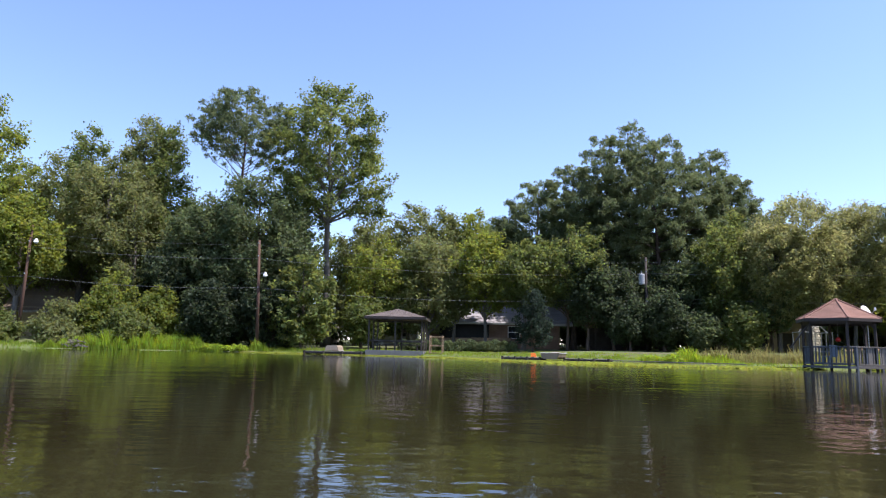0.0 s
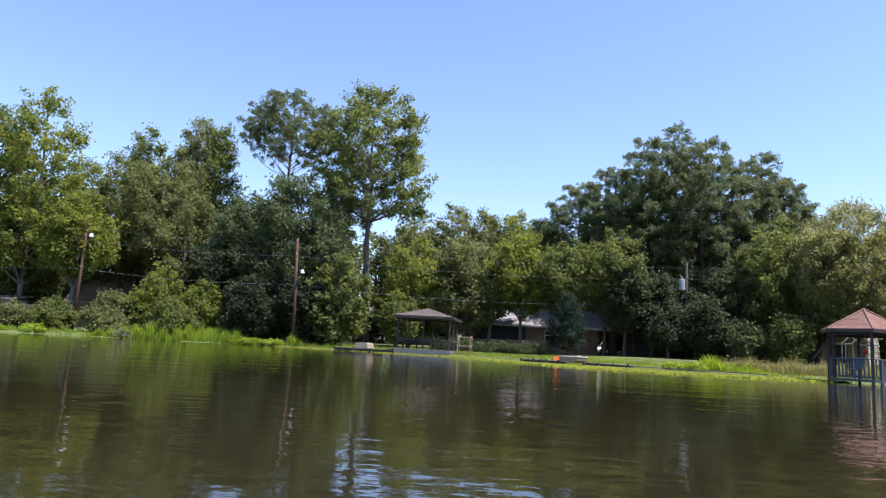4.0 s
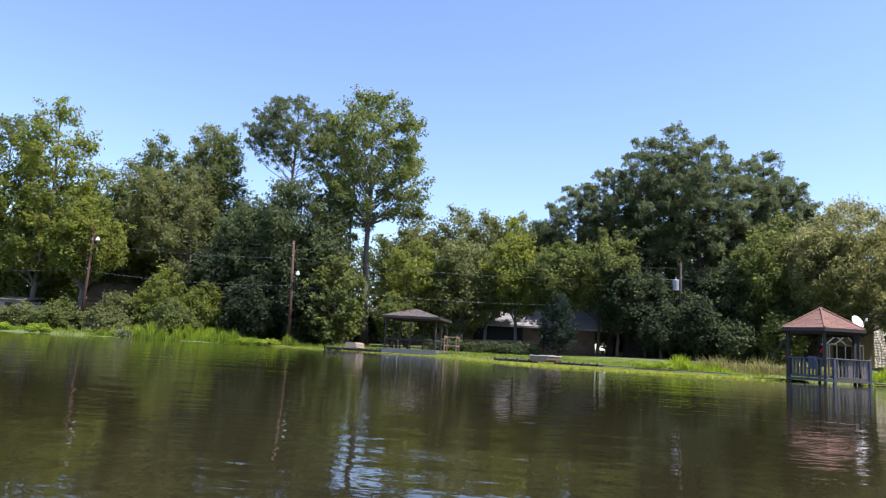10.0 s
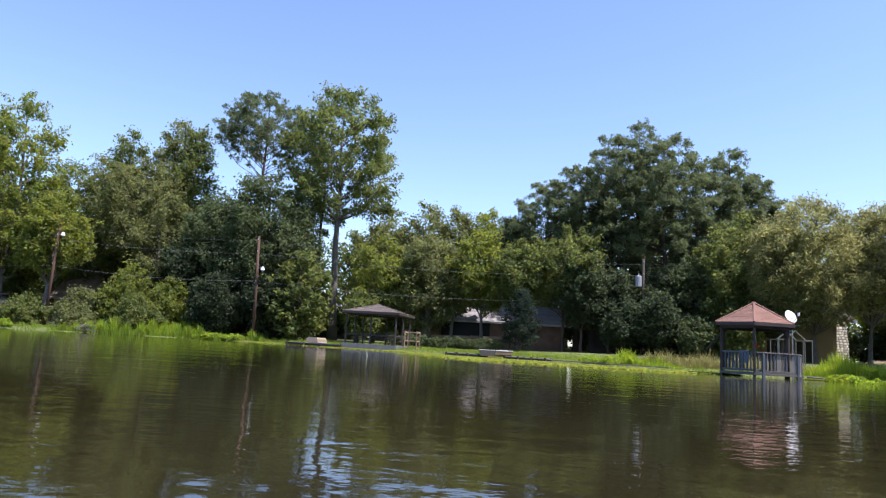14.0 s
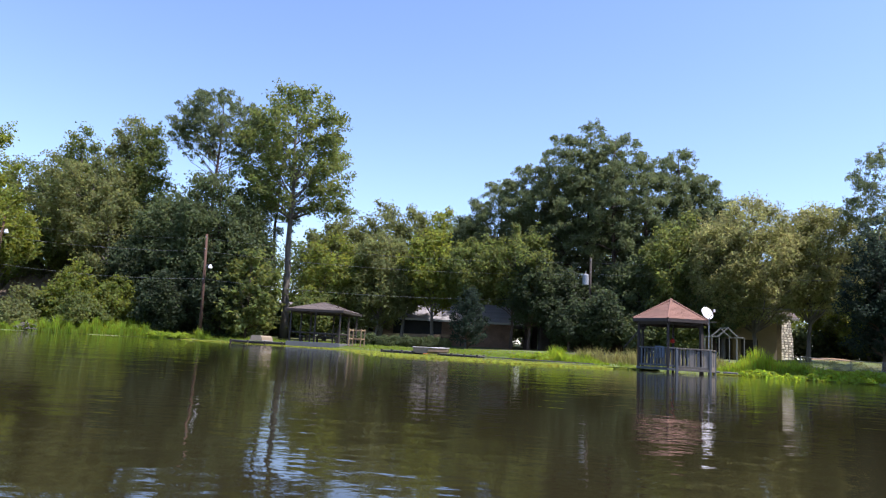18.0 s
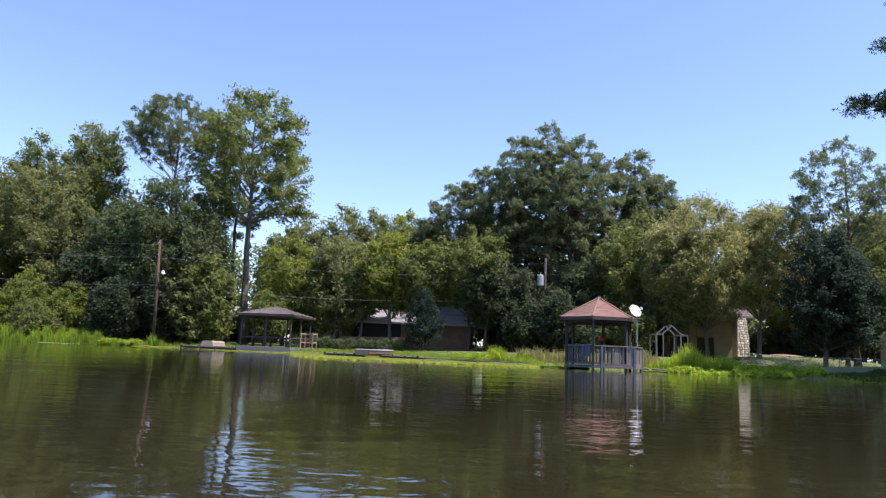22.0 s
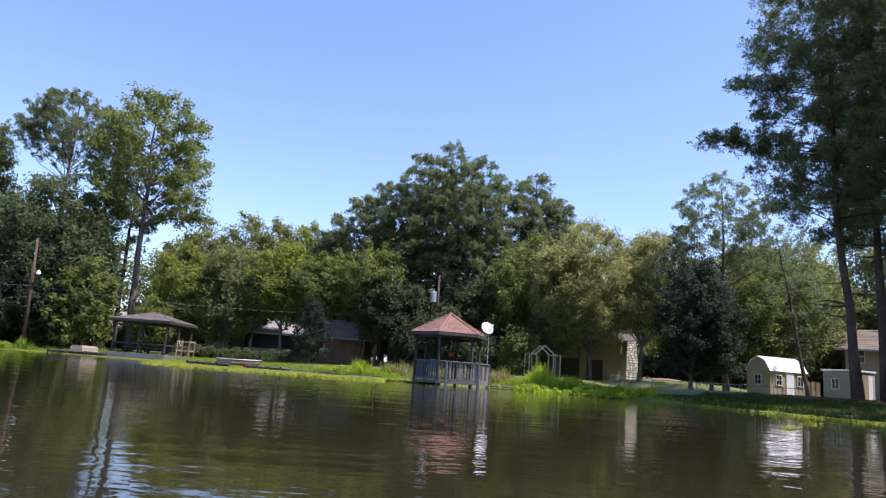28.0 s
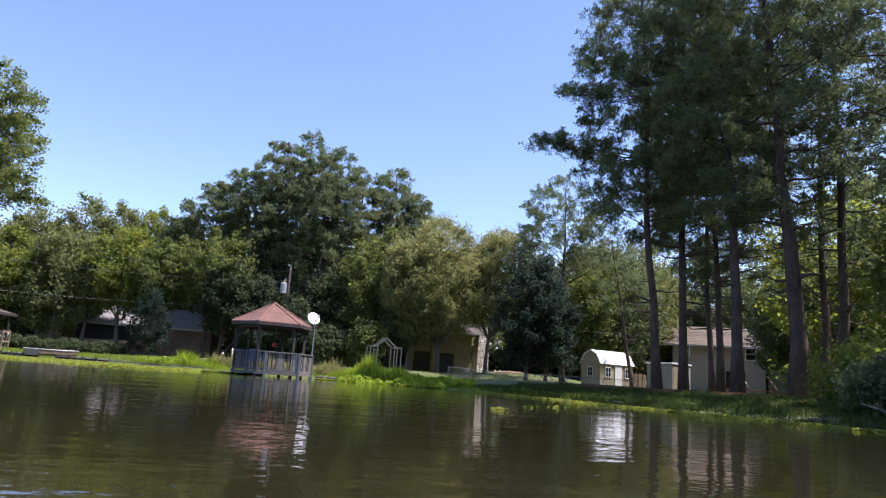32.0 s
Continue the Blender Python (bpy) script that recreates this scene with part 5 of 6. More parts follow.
# ---- satellite dish ----
dish = thing("satellite_dish", (20.72, 33.28, -0.03), "white satellite dish on a steel mast behind the gazebo", "satellite dish")
part("mast", Geo().tube([(0, 0.1, -0.9), (0, 0.1, 2.84)], [0.03, 0.03], 8), STEEL, dish)
nrm = Vector((0.42, -0.80, 0.42)).normalized()
u = nrm.cross(Vector((0, 0, 1))).normalized()
w = nrm.cross(u)
c0 = Vector((-0.1, 0, 2.88))
g = Geo()
g.ring([[tuple(c0 + nrm * (0.12 * (r / 0.31) ** 2 - 0.1 - back) + (u * math.cos(a) + w * math.sin(a)) * r) for a in np.linspace(0, 2 * math.pi, 25)[:-1]]
        for r, back in ((0.02, 0.03), (0.18, 0.03), (0.32, 0.02), (0.32, 0.0), (0.18, 0.0), (0.02, 0.0))])
part("reflector", g, WHITE_METAL, dish, smooth=True)
part("feed_arm", Geo().tube([tuple(c0 + w * 0.30), tuple(c0 + nrm * 0.42 + w * 0.12)], [0.014, 0.014], 6), STEEL, dish)
part("mount_arm", Geo().beam((-0.28, 0.1, 2.44), (0.36, 0.1, 2.48), 0.05, 0.05), DARK_WOOD, dish)
part("feed_horn", Geo().box(tuple(c0 + nrm * 0.45 + w * 0.10), (0.08, 0.08, 0.14), 40), WHITE_METAL, dish)

# ---- garden arbour of pale tubes ----
arb = thing("arbour", at(25.45, 47.2, -0.25), "pale grey garden arbour frame with a pointed roof", "arbour", turn=8)
arb.scale = (0.8, 0.8, 0.95)
for y in (-0.7, 0.7):
    for x in (-1.35, -0.75, 0.75, 1.35):
        part("post", Geo().box((x, y, 0.9), (0.06, 0.06, 2.2)), TUBE_GREY, arb)
    for s in (-1, 1):
        part("rafter", Geo().beam((s * 0.85, y, 2.0), (0, y, 2.62), 0.05, 0.08), TUBE_GREY, arb)
        part("side_arm", Geo().beam((s * 0.75, y, 2.03), (s * 1.4, y, 1.98), 0.05, 0.05), TUBE_GREY, arb)
for x in (-1.35, -0.75, 0.75, 1.35):
    part("side_beam", Geo().beam((x, -0.75, 1.99), (x, 0.75, 1.99), 0.05, 0.06), TUBE_GREY, arb)
part("ridge", Geo().beam((0, -0.75, 2.63), (0, 0.75, 2.63), 0.05, 0.07), TUBE_GREY, arb)

# ---- docks and boats ----
def dock(name, a, b, width, z, label, planks):
    a, b = Vector((*a, z)), Vector((*b, z))
    d = (b - a).normalized()
    side = Vector((-d.y, d.x, 0))
    k = thing(name, (0, 0, 0), label, "dock")
    turn = math.degrees(math.atan2(d.y, d.x))
    for i in range(planks):
        c = a.lerp(b, (i + 0.5) / planks)
        part("plank", Geo().box((c.x, c.y, z), ((b - a).length / planks - 0.012, width, 0.045), turn), GREY_WOOD, k)
    for s in (-1, 1):
        part("stringer", Geo().beam(a + side * s * (width / 2 - 0.05) - Vector((0, 0, 0.09)), b + side * s * (width / 2 - 0.05) - Vector((0, 0, 0.09)), 0.05, 0.13), DARK_WOOD, k)
        for t in (0.03, 0.35, 0.66, 0.97):
            c = a.lerp(b, t) + side * s * (width / 2 + 0.02)
            part("pile", Geo().tube([(c.x, c.y, -0.8), (c.x, c.y, z + 0.06)], [0.07, 0.065], 8), DARK_WOOD, k)
    return k


dock("dock", (-10.2, 51.9), (-5.7, 51.4), 2.6, 0.24, "low grey plank dock beside the shelter", 24)
dock("dock", (3.7, 41.4), (5.9, 40.2), 0.9, 0.20, "short weathered plank dock beside the boat", 11)
dock("dock", (7.2, 40.7), (9.7, 39.6), 0.8, 0.18, "low weathered plank dock in front of the boat", 12)


def hull(name, place, length, width, depth, material, label, turn=0.0, over=False):
    """A small open boat: an outer and inner skin, thwarts and a rubbing strake; over: turned upside down."""
    b = thing(name, place, label, "boat", turn=turn)
    k = -1 if over else 1
    def sect(t, inset):
        w = width / 2 * (1 - max(0, (t - 0.55) / 0.45) ** 2 * 0.72) - inset
        z0 = depth * 0.30 * max(0, (t - 0.6) / 0.4) ** 2 + inset
        x = (t - 0.5) * length * (1 - inset / length)
        top = depth * (1 + 0.12 * max(0, (t - 0.6) / 0.4))
        ring = [(x, -w, top), (x, -w * 0.93, z0 + depth * 0.35), (x, -w * 0.72, z0), (x, w * 0.72, z0), (x, w * 0.93, z0 + depth * 0.35), (x, w, top)]
        return [(px, py, pz * k + (depth * 1.12 if over else 0)) for px, py, pz in ring]
    ts = [0, 0.15, 0.35, 0.55, 0.7, 0.82, 0.92, 1.0]
    outer, inner = [sect(t, 0) for t in ts], [sect(t, 0.035) for t in ts]
    vs = [p for s in outer + inner for p in s]
    fs, n = [], len(ts)
    for i in range(n - 1):
        for j in range(5):
            fs.append((i * 6 + j, i * 6 + j + 1, (i + 1) * 6 + j + 1, (i + 1) * 6 + j))
            q = n * 6
            fs.append((q + i * 6 + j, q + (i + 1) * 6 + j, q + (i + 1) * 6 + j + 1, q + i * 6 + j + 1))
        for j in (0, 5):
            fs.append((i * 6 + j, (i + 1) * 6 + j, n * 6 + (i + 1) * 6 + j, n * 6 + i * 6 + j))
    for base in (0, n - 1):
        fs.append(tuple(base * 6 + j for j in range(6)))
        fs.append(tuple(n * 6 + base * 6 + j for j in range(6)))
    part("shell", Geo().add(vs, fs), material, b)
    zt = depth if not over else depth * 0.12
    for s in (-1, 1):
        g = Geo().tube([(p[0], p[1] + s * 0.01, p[2]) for p in (sec[0 if s < 0 else 5] for sec in outer)], [0.025] * n, 6)
        part("gunwale", g, OLD_WHITE, b)
    if not over:
        for t in (0.2, 0.5, 0.75):
            w = width * (1 - max(0, (t - 0.55) / 0.45) ** 2 * 0.72) * 0.93
            part("thwart", Geo().box(((t - 0.5) * length, 0, depth * 0.72), (0.26, w, 0.04)), RAW_WOOD, b)
    return b


hull("boat", (6.75, 41.0, 0.15), 3.3, 1.05, 0.34, ALU, "brown flat-bottomed jon boat pulled up beside the dock", turn=68)
hull("boat", (-8.1, 51.9, 0.27), 2.6, 0.98, 0.38, HULL, "cream fibreglass dinghy lying upside down on the dock", turn=85, over=True)
fl = thing("marker_flag", at(5.9, 44.4, -0.12), "bright orange plastic panel standing on the grass behind the boat", "marker", turn=-12)
fl.scale = (1.45, 1.3, 1.3)
part("panel", Geo().ring([[(-0.15, -0.12, 0), (0.17, -0.12, 0), (0.17, 0.12, 0), (-0.15, 0.12, 0)], [(-0.15, -0.03, 0.36), (0.04, -0.03, 0.36), (0.04, 0.03, 0.36), (-0.15, 0.03, 0.36)]]), ORANGE, fl)
# long timber edging by the weed bed
logs = thing("timber_edging", (0, 0, 0), "weathered timber edging along the weedy shore", "edging")
for i in range(6):
    a, b = (9.6 + 1.0 * i, 39.7 - 0.72 * i), (10.6 + 1.0 * i, 38.95 - 0.72 * i)
    part("log", Geo().beam((*a, 0.15), (*b, 0.14), 0.09, 0.05), GREY_WOOD, logs)
    part("log", Geo().beam((a[0] - 0.1, a[1] - 1.0, 0.06), (b[0] - 0.2, b[1] - 1.0, 0.05), 0.09, 0.05), GREY_WOOD, logs)

# ---- fence on the bank ----
fen = thing("chain_link_fence", (0, 0, 0), "low galvanised chain-link fence along the bank", "fence")
FP = [(29.8, 46.0), (32.2, 44.6), (34.6, 43.4), (37.0, 42.6), (39.4, 42.2), (41.8, 42.4)]
for x, y in FP:
    part("post", Geo().tube([(x, y, gz(x, y) - 0.2), (x, y, gz(x, y) + 0.82)], [0.024, 0.024], 8), TUBE_GREY, fen)
for p, q in zip(FP, FP[1:]):
    za, zb = gz(*p), gz(*q)
    part("top_rail", Geo().tube([(*p, za + 0.78), (*q, zb + 0.78)], [0.018, 0.018], 8), TUBE_GREY, fen)
    g = Geo()
    L2 = math.dist(p, q)
    n = int(L2 / 0.16)
    for i in range(n):
        for s in (0, 1):
            t0, t1 = i / n, min(1, max(0, i + (5 if s else -5)) / n)
            t1 = min(1.0, t1)
            a = Vector((p[0] + (q[0] - p[0]) * t0, p[1] + (q[1] - p[1]) * t0, za + (zb - za) * t0 + 0.05))
            b = Vector((p[0] + (q[0] - p[0]) * t1, p[1] + (q[1] - p[1]) * t1, za + (zb - za) * t1 + 0.76))
            g.tube([a, b], [0.004, 0.004], 3, False)
    part("mesh_panel", g, STEEL, fen)

# ---- second house, deck and fence beyond the pines ----
gable_house("house", at(69.0, 67.0), 7.5, 7.0, 5.2, 1.6, SIDING_GREY, SHINGLE_TAN, "grey two-storey house with white trim beyond the pines", -30, 0.5,
            windows=((-2.4, 3.9, 1.1, 1.3), (0.2, 3.9, 1.1, 1.3), (2.4, 3.9, 1.0, 1.3)), dark_openings=((-1.2, 1.1, 2.2, 2.1),))
dk = thing("deck", at(60.0, 56.5), "low red-stained garden deck with pale stair rails", "deck", turn=-32)
for i in range(16):
    part("board", Geo().box((-2.2 + i * 0.29, 0, 0.42), (0.27, 2.4, 0.04)), REDWOOD, dk)
for x in (-2.2, 0.0, 2.2):
    for y in (-1.1, 1.1):
        part("leg", Geo().box((x, y, 0.2), (0.12, 0.12, 0.44)), RAW_WOOD, dk)
for x in (-0.9, 1.3):
    part("stair_rail", Geo().beam((x, -1.1, 1.35), (x + 0.5, -2.2, 0.5), 0.06, 0.10), RAW_WOOD, dk)
    part("rail_post", Geo().box((x, -1.1, 0.9), (0.09, 0.09, 0.95)), RAW_WOOD, dk)
wf = thing("board_fence", (0, 0, 0), "low tan wooden board fence behind the sheds", "fence")
for i in range(34):
    x, y = 37.0 + 0.36 * i, 56.5 - 0.03 * i
    if x < 46.4:
        continue
    part("board", Geo().box((x, y, gz(x, y) + 0.55), (0.33, 0.03, 1.15 + 0.04 * (i % 3))), RAW_WOOD if x > 46 else GREY_WOOD, wf)
for y0 in (0.25, 0.85):
    for xa, xb in ((46.5, 49.0),):
        part("fence_rail", Geo().beam((xa, 56.55 - 0.08 * (xa - 37), gz(xa, 56.5) + y0), (xb, 56.55 - 0.08 * (xb - 37), gz(xb, 56.5) + y0), 0.04, 0.08), GREY_WOOD, wf)

# ---- small things by the water ----
chair = thing("chair", (18.1, 32.2, DECK), "pale blue plastic garden chair inside the gazebo", "chair", turn=200)
part("seat", Geo().box((0, 0, 0.43), (0.46, 0.46, 0.05), 0, 0.02), CLOTH_BLUE, chair)
part("backrest", Geo().box((0, 0.24, 0.70), (0.46, 0.05, 0.52), 0, 0.02, Matrix.Rotation(-0.0, 3, "X")), CLOTH_BLUE, chair)
for x in (-0.2, 0.2):
    for y in (-0.2, 0.2):
        part("leg", Geo().box((x, y, 0.205), (0.045, 0.045, 0.41)), CLOTH_BLUE, chair)
    part("armrest", Geo().box((x * 1.15, 0, 0.64), (0.05, 0.46, 0.035), 0, 0.012), CLOTH_BLUE, chair)
stp = thing("timber_stand", (-0.5, 51.3, 0.0), "raw timber stand beside the shelter", "stand", turn=-6)
stp.scale = (0.72, 0.72, 1.0)
for x in (-0.65, 0.65):
    for y in (-0.6, 0.6):
        part("post", Geo().box((x, y, 0.75), (0.10, 0.10, 1.7)), RAW_WOOD, stp)
    for z in (0.85, 1.5):
        part("side_rail", Geo().beam((x, -0.6, z), (x, 0.6, z), 0.05, 0.10), RAW_WOOD, stp)
part("platform", Geo().box((0, 0, 0.30), (1.3, 1.3, 0.06)), RAW_WOOD, stp)
for z in (0.85, 1.5):
    part("back_rail", Geo().beam((-0.65, 0.6, z), (0.65, 0.6, z), 0.05, 0.10), RAW_WOOD, stp)
edge = thing("stone_edging", (0, 0, 0), "row of grey concrete blocks edging the reed bed", "edging")
rb = random.Random(5)
for i in range(13):
    x = 21.2 + 0.42 * i + rb.uniform(-0.1, 0.1)
    if i in (3, 6, 7, 10):
        continue
    y = float(np.interp(x, [p[0] for p in SHORE[:18]], [p[1] for p in SHORE[:18]])) + 0.12
    part("block", Geo().box((x, y, 0.08), (0.40, 0.22, 0.14 + rb.uniform(-0.04, 0.03)), -22 + rb.uniform(-9, 9), 0.03), CONCRETE, edge)
wallb = thing("retaining_wall", (0, 0, 0), "low dark timber retaining wall at the far shore", "wall")
for i in range(6):
    x = -50 + 2.0 * i
    y = float(np.interp(x, [p[0] for p in SHORE[:18]], [p[1] for p in SHORE[:18]])) + 0.1
    part("timber", Geo().box((x + 1.0, y + 0.4, 0.16), (1.98, 0.2, 0.5), 26), DARK_WOOD, wallb)
car = thing("covered_trailer", at(-36.2, 52.4, 0.5), "dark covered trailer parked on the lawn", "trailer", turn=15)
part("cover", Geo().ring([[(x, -0.8, 0.45), (x, 0.8, 0.45), (x, 0.75, 0.45 + h * 0.7), (x, 0.45, 0.45 + h), (x, -0.45, 0.45 + h), (x, -0.75, 0.45 + h * 0.7)] for x, h in ((-1.7, 0.5), (-1.4, 0.8), (0.4, 0.95), (1.3, 0.8), (1.7, 0.45))]), BLACK_RUBBER, car, smooth=False)
for x in (-0.3, 0.4):
    for y in (-0.82, 0.82):
        part("wheel", Geo().tube([(x, y - 0.09, 0.28), (x, y + 0.09, 0.28)], [0.30, 0.30], 14), BLACK_RUBBER, car)
part("tongue", Geo().beam((1.6, 0, 0.42), (2.5, 0, 0.36), 0.08, 0.08), STEEL, car)
gs = thing("storage_shed", at(-40.6, 54.5), "small grey shed with a low roof among the trees", "shed", turn=4)
part("body", Geo().box((0, 0, 1.0), (3.0, 2.4, 2.2)), SIDING_GREY, gs)
part("roof", Geo().plate([(-1.7, -1.4, 2.1), (1.7, -1.4, 2.1), (1.7, 1.4, 2.5), (-1.7, 1.4, 2.5)], 0.08), SHINGLE_GREY, gs)
part("door", Geo().box((0.3, -1.22, 0.95), (0.9, 0.05, 1.8)), DARK_WOOD, gs)
heap = thing("brush_heap", at(-27.2, 50.0), "grey heap of dead brushwood at the waterline", "brush")
rh = random.Random(8)
for i in range(34):
    a, l = rh.uniform(0, 6.28), rh.uniform(0.5, 1.3)
    cx, cy, cz = rh.uniform(-1.0, 1.0), rh.uniform(-0.5, 0.5), rh.uniform(0.05, 0.55)
    part("stick", Geo().tube([(cx - l * math.cos(a) * 0.5, cy - l * math.sin(a) * 0.5, max(0.02, cz - 0.15)), (cx, cy, cz + 0.05), (cx + l * math.cos(a) * 0.5, cy + l * math.sin(a) * 0.5, cz + rh.uniform(-0.1, 0.25))], [0.03, 0.025, 0.01], 5), BARK_GREY, heap)
snag = thing("dead_branch", at(33.2, 12.6), "bare dead branch leaning over the bank", "branch")
part("stem", Geo().tube([(0.6, 0.6, 0.0), (0.1, 0.2, 0.5), (-0.5, 0.0, 0.75), (-0.9, 0.1, 0.85)], [0.05, 0.04, 0.03, 0.012], 6), BARK_GREY, snag, smooth=True)
for p, q in (((0.1, 0.2, 0.5), (-0.3, 0.4, 0.9)), ((-0.5, 0, 0.75), (-0.7, -0.2, 1.0))):
    part("twig", Geo().tube([p, q], [0.02, 0.008], 5), BARK_GREY, snag)

# ---- reeds, grass and floating weed ----
rg = np.random.default_rng(11)


def shore_scatter(n, x0, x1, d0, d1):
    """Random places between x0 and x1 whose distance from the waterline lies between d0 and d1, on the far and right shores."""
    out = []
    while sum(len(o) for o in out) < n:
        x = rg.uniform(x0, x1, n * 4)
        y = np.interp(x, [p[0] for p in SHORE[:18]], [p[1] for p in SHORE[:18]]) + rg.uniform(d0 - 2, d1 + 2, n * 4)
        d = shore_distance(x, y)
        k = (d > d0) & (d < d1)
        out.append(np.stack([x[k], y[k]], 1))
    return np.concatenate(out)[:n]


def stand(name, xy, height, width, material, label, category, bend=0.35, ragged=0.5, ends=0.0):
    """Blades in uneven tufts; ends: metres over which the stand grows lower at both ends."""
    x, y = xy[:, 0], xy[:, 1]
    wave = 0.5 + 0.5 * np.sin(x * 2.1 + y * 1.3) * np.sin(x * 0.83 - y * 2.2 + 1.0)
    tall = height * (1 - ragged * wave) * (0.75 + 0.25 * np.sin(x * 5.3 + y * 4.1))
    keep = rg.random(len(x)) < 1 - 0.75 * wave * ragged
    if ends:
        tall = tall * (0.25 + 0.75 * np.clip(np.minimum(x - x.min(), x.max() - x) / ends, 0, 1))
    x, y, tall = x[keep], y[keep], tall[keep]
    z = land_height(x, y)
    ob = new(name, quads(name, blades(rg, x, y, np.maximum(z, -0.25) - 0.05, tall, width, bend), material))
    return tagged(ob, label, category, kind="stuff")


def band(n, xa, ya, xb, yb, depth):
    """Random places in a strip along a line."""
    t, s = rg.random(n), rg.uniform(-0.5, 0.5, n) * depth
    d = math.hypot(xb - xa, yb - ya)
    return np.stack([xa + (xb - xa) * t - (yb - ya) / d * s, ya + (yb - ya) * t + (xb - xa) / d * s], 1)


stand("reed_bed", shore_scatter(26000, -29, -17.5, 0.1, 3.6), 1.45, 0.06, REED, "bright green reed bed along the far shore", "reeds", ends=3.0)
stand("reed_bed", shore_scatter(900, -15.6, -14.0, 0.6, 1.6), 1.6, 0.05, REED, "clump of tall reeds at the foot of the utility pole", "reeds", ends=0.8)
stand("reed_bed", shore_scatter(5200, 11.8, 16.6, 0.7, 2.4), 1.0, 0.035, REED, "tall green reeds beside the gazebo", "reeds", 0.7, ragged=0.6, ends=2.4)
stand("reed_bed", shore_scatter(7500, 21.6, 26.2, 1.0, 3.2), 1.3, 0.035, REED, "dense bright green reeds behind the landing", "reeds", 0.28, ragged=0.45, ends=2.2)
stand("tall_grass", shore_scatter(4200, 15.2, 22.5, 1.5, 4.5), 1.0, 0.03, DRY, "tall dry grass with seed heads", "grass", 0.7)
stand("tall_grass", shore_scatter(15000, -45, -8, 0.0, 4.5), 0.5, 0.03, GRASS, "rough grass on the bank", "grass", 0.6)
stand("tall_grass", shore_scatter(14000, -8, 27.0, 4.5, 13.0), 0.2, 0.05, GRASS, "uneven mown grass of the back yards", "grass", 0.8)
stand("tall_grass", shore_scatter(22000, -8, 27.0, 0.0, 5.0), 0.26, 0.03, GRASS, "short rough grass along the waterline", "grass", 0.6)
# these blades take the darker colour that stands for shade
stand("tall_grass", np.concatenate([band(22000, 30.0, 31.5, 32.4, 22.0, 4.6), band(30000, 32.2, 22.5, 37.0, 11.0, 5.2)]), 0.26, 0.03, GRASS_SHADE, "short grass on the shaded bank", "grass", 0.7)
stand("tall_grass", band(7000, 26.3, 32.0, 30.2, 23.5, 3.0), 0.22, 0.03, GRASS, "short grass on the point beside the reeds", "grass", 0.7)
stand("tall_grass", band(9000, 31.0, 52.0, 43.0, 55.0, 15.0), 0.22, 0.04, DRY, "dry uneven grass of a terraced yard", "grass", 0.8)
stand("tall_grass", band(9000, 28.0, 40.0, 42.0, 42.0, 10.0), 0.16, 0.03, GRASS, "mown grass behind the fence", "grass", 0.7)
for k, (x, y, r, h) in enumerate(((-18.6, 54.9, 1.0, 0.9), (-17.0, 55.0, 0.9, 0.8), (-16.2, 54.9, 0.8, 0.7), (-34.5, 46.0, 1.1, 0.9), (-32.5, 47.4, 1.2, 1.1), (12.2, 39.6, 0.8, 0.55), (13.2, 39.0, 0.7, 0.6), (25.8, 33.4, 0.9, 0.6), (26.9, 32.4, 0.8, 0.6), (27.7, 31.5, 0.7, 0.45), (24.6, 34.2, 0.8, 0.6), (22.9, 33.0, 0.9, 0.7), (23.9, 32.4, 1.0, 0.8), (25.0, 31.9, 1.0, 0.8), (26.1, 31.0, 0.9, 0.7))):
    bush("waterside_weed", at(x, y), r, r * 0.8, h * 0.5, REED, "bright yellow-green leafy weeds at the waterline", 400 + k, clumps=30, clump=0.2, per=46, size=(0.17, 0.11))


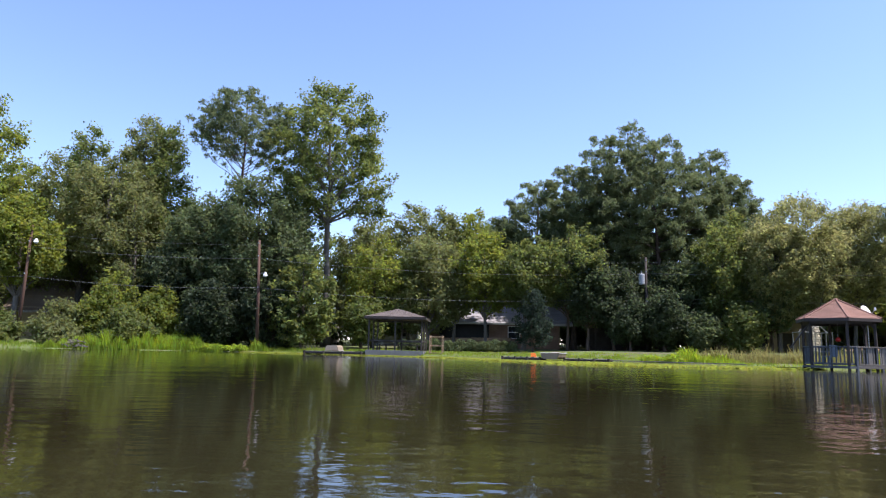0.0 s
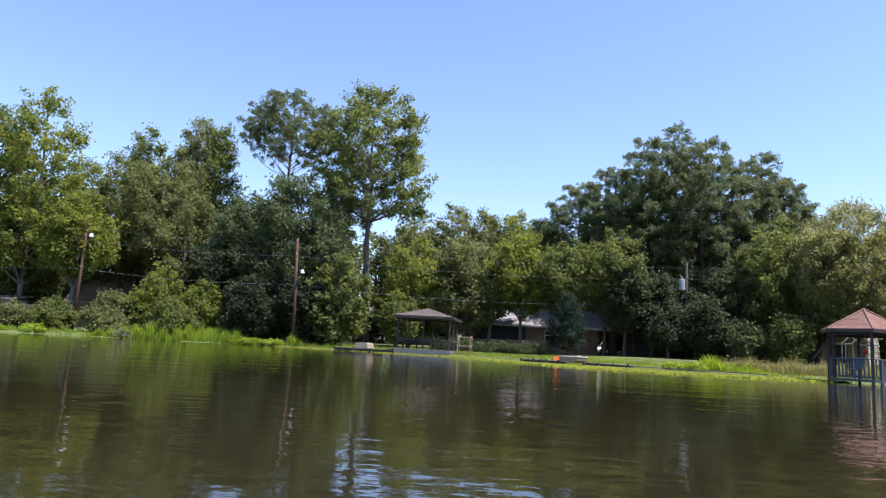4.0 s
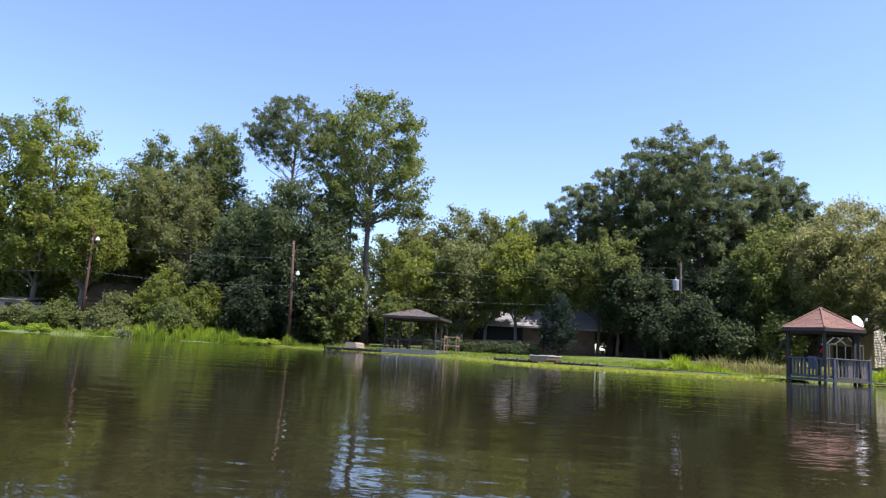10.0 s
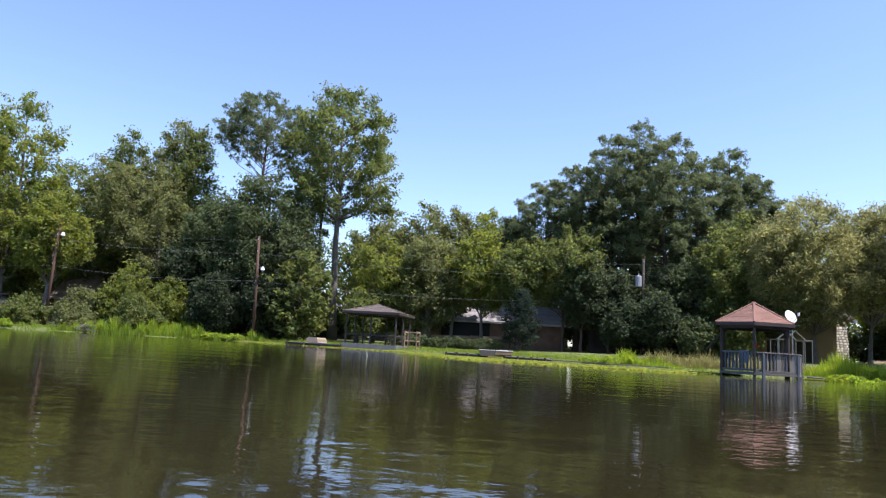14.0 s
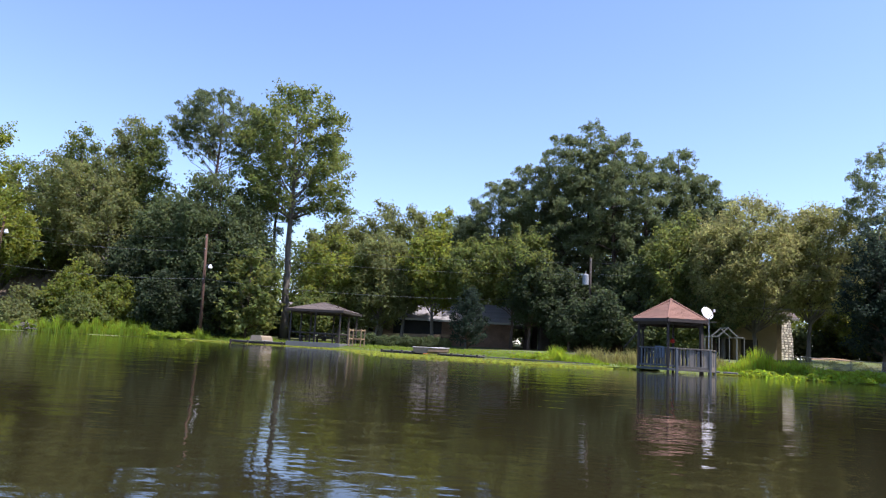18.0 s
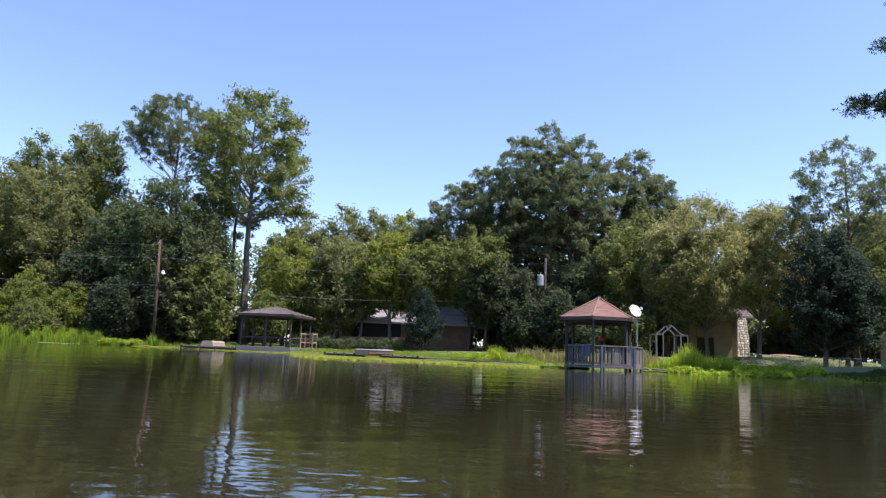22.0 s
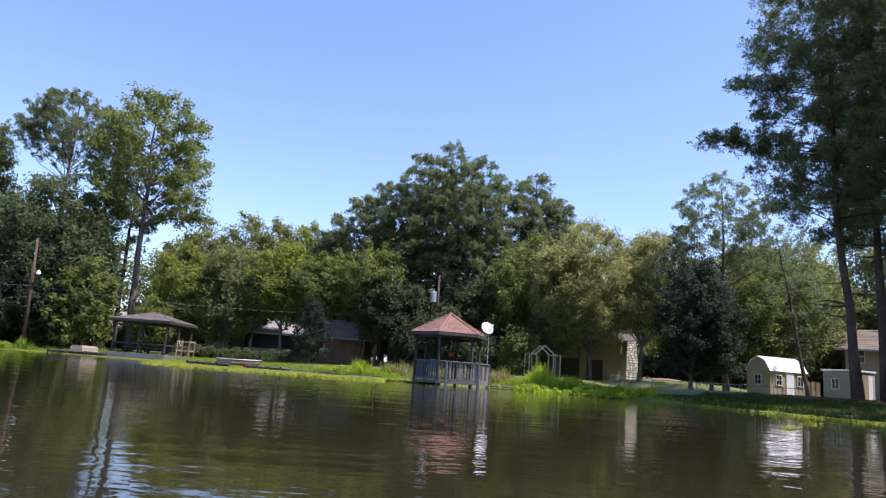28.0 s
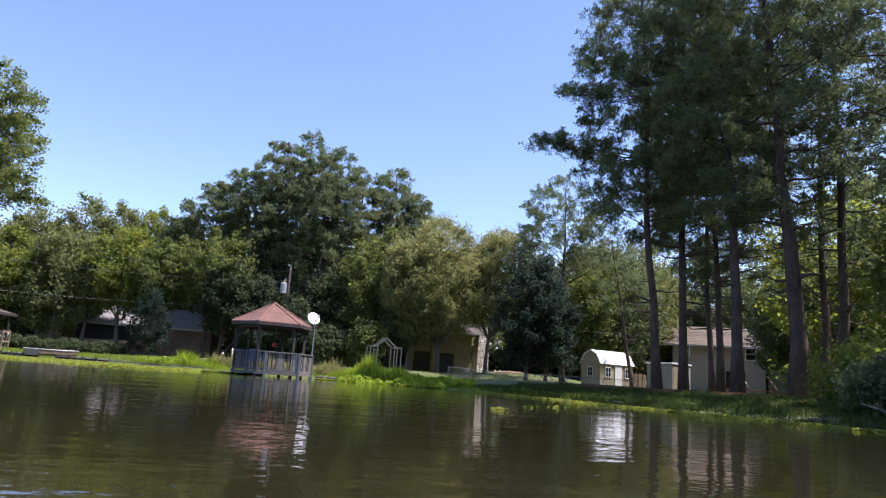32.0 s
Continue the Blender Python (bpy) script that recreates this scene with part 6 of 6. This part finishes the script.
def pads(name, xy, size, z0, label):
    """Small floating leaves lying on the water."""
    n = len(xy)
    pos = np.column_stack([xy, z0 + rg.uniform(0.004, 0.035, n)])
    nrm = unit(np.column_stack([rg.normal(0, 0.18, n), rg.normal(0, 0.18, n), np.ones(n)]))
    ob = new(name, quads(name, leaf_quads(rg, pos, nrm, size, size * 0.8), WEED))
    return tagged(ob, label, "water weed", kind="stuff")


EDGE_X, EDGE_Y = [-16, -12, -8, -4, 0, 2, 4, 7, 13, 17, 18.5], [53.2, 51.8, 49.2, 47.8, 45.4, 39.5, 33.0, 29.0, 29.5, 31.5, 33.0]
wx = rg.uniform(-16, 18.5, 200000)
top_y = np.interp(wx, [p[0] for p in SHORE[:18]], [p[1] for p in SHORE[:18]]) + 0.4
low_y = np.interp(wx, EDGE_X, EDGE_Y)
wy = low_y + (top_y - low_y) * rg.random(len(wx)) ** 0.8
patch = 0.5 + 0.5 * np.sin(wx * 1.1 + wy * 0.7 + 2 * np.sin(wy * 0.5)) * np.sin(wy * 1.3 - wx * 0.4)
near = np.clip((wy - low_y) / 1.8, 0, 1)
keep = rg.random(len(wx)) < (0.12 + 0.88 * near) * np.where(patch > 0.78 - 0.75 * near, 0.5, 0.08) * np.clip((top_y - low_y) / 9, 0.12, 1)
pads("floating_weed", np.stack([wx[keep], wy[keep]], 1), 0.17, 0.0, "pale green floating weed in a wide mat along the shore")
pads("floating_weed", shore_scatter(4200, 21, 26.5, -0.7, 0.3), 0.14, 0.0, "pale green floating weed along the shore")
pads("floating_weed", np.concatenate([band(250, 28.4, 27.6, 29.8, 21.5, 0.8), band(900, 29.6, 21.5, 33.2, 11.6, 1.0)]), 0.13, 0.0, "pale green floating weed along the shaded bank")
pads("floating_weed", np.concatenate([band(30, 23.95, 11.3, 24.25, 11.45, 0.2), band(24, 25.0, 13.2, 27.4, 16.0, 0.6)]), 0.07, 0.0, "scattered tufts of floating weed in open water")
lit = new("pine_straw", quads("pine_straw", leaf_quads(rg, np.column_stack([pp := band(9000, 33.5, 31.0, 38.5, 18.0, 6.5), land_height(pp[:, 0], pp[:, 1]) + 0.012]), unit(np.column_stack([rg.normal(0, 0.25, (9000, 2)), np.ones(9000)])), 0.22, 0.05), LITTER))
tagged(lit, "brown fallen pine needles under the pines", "litter", kind="stuff")
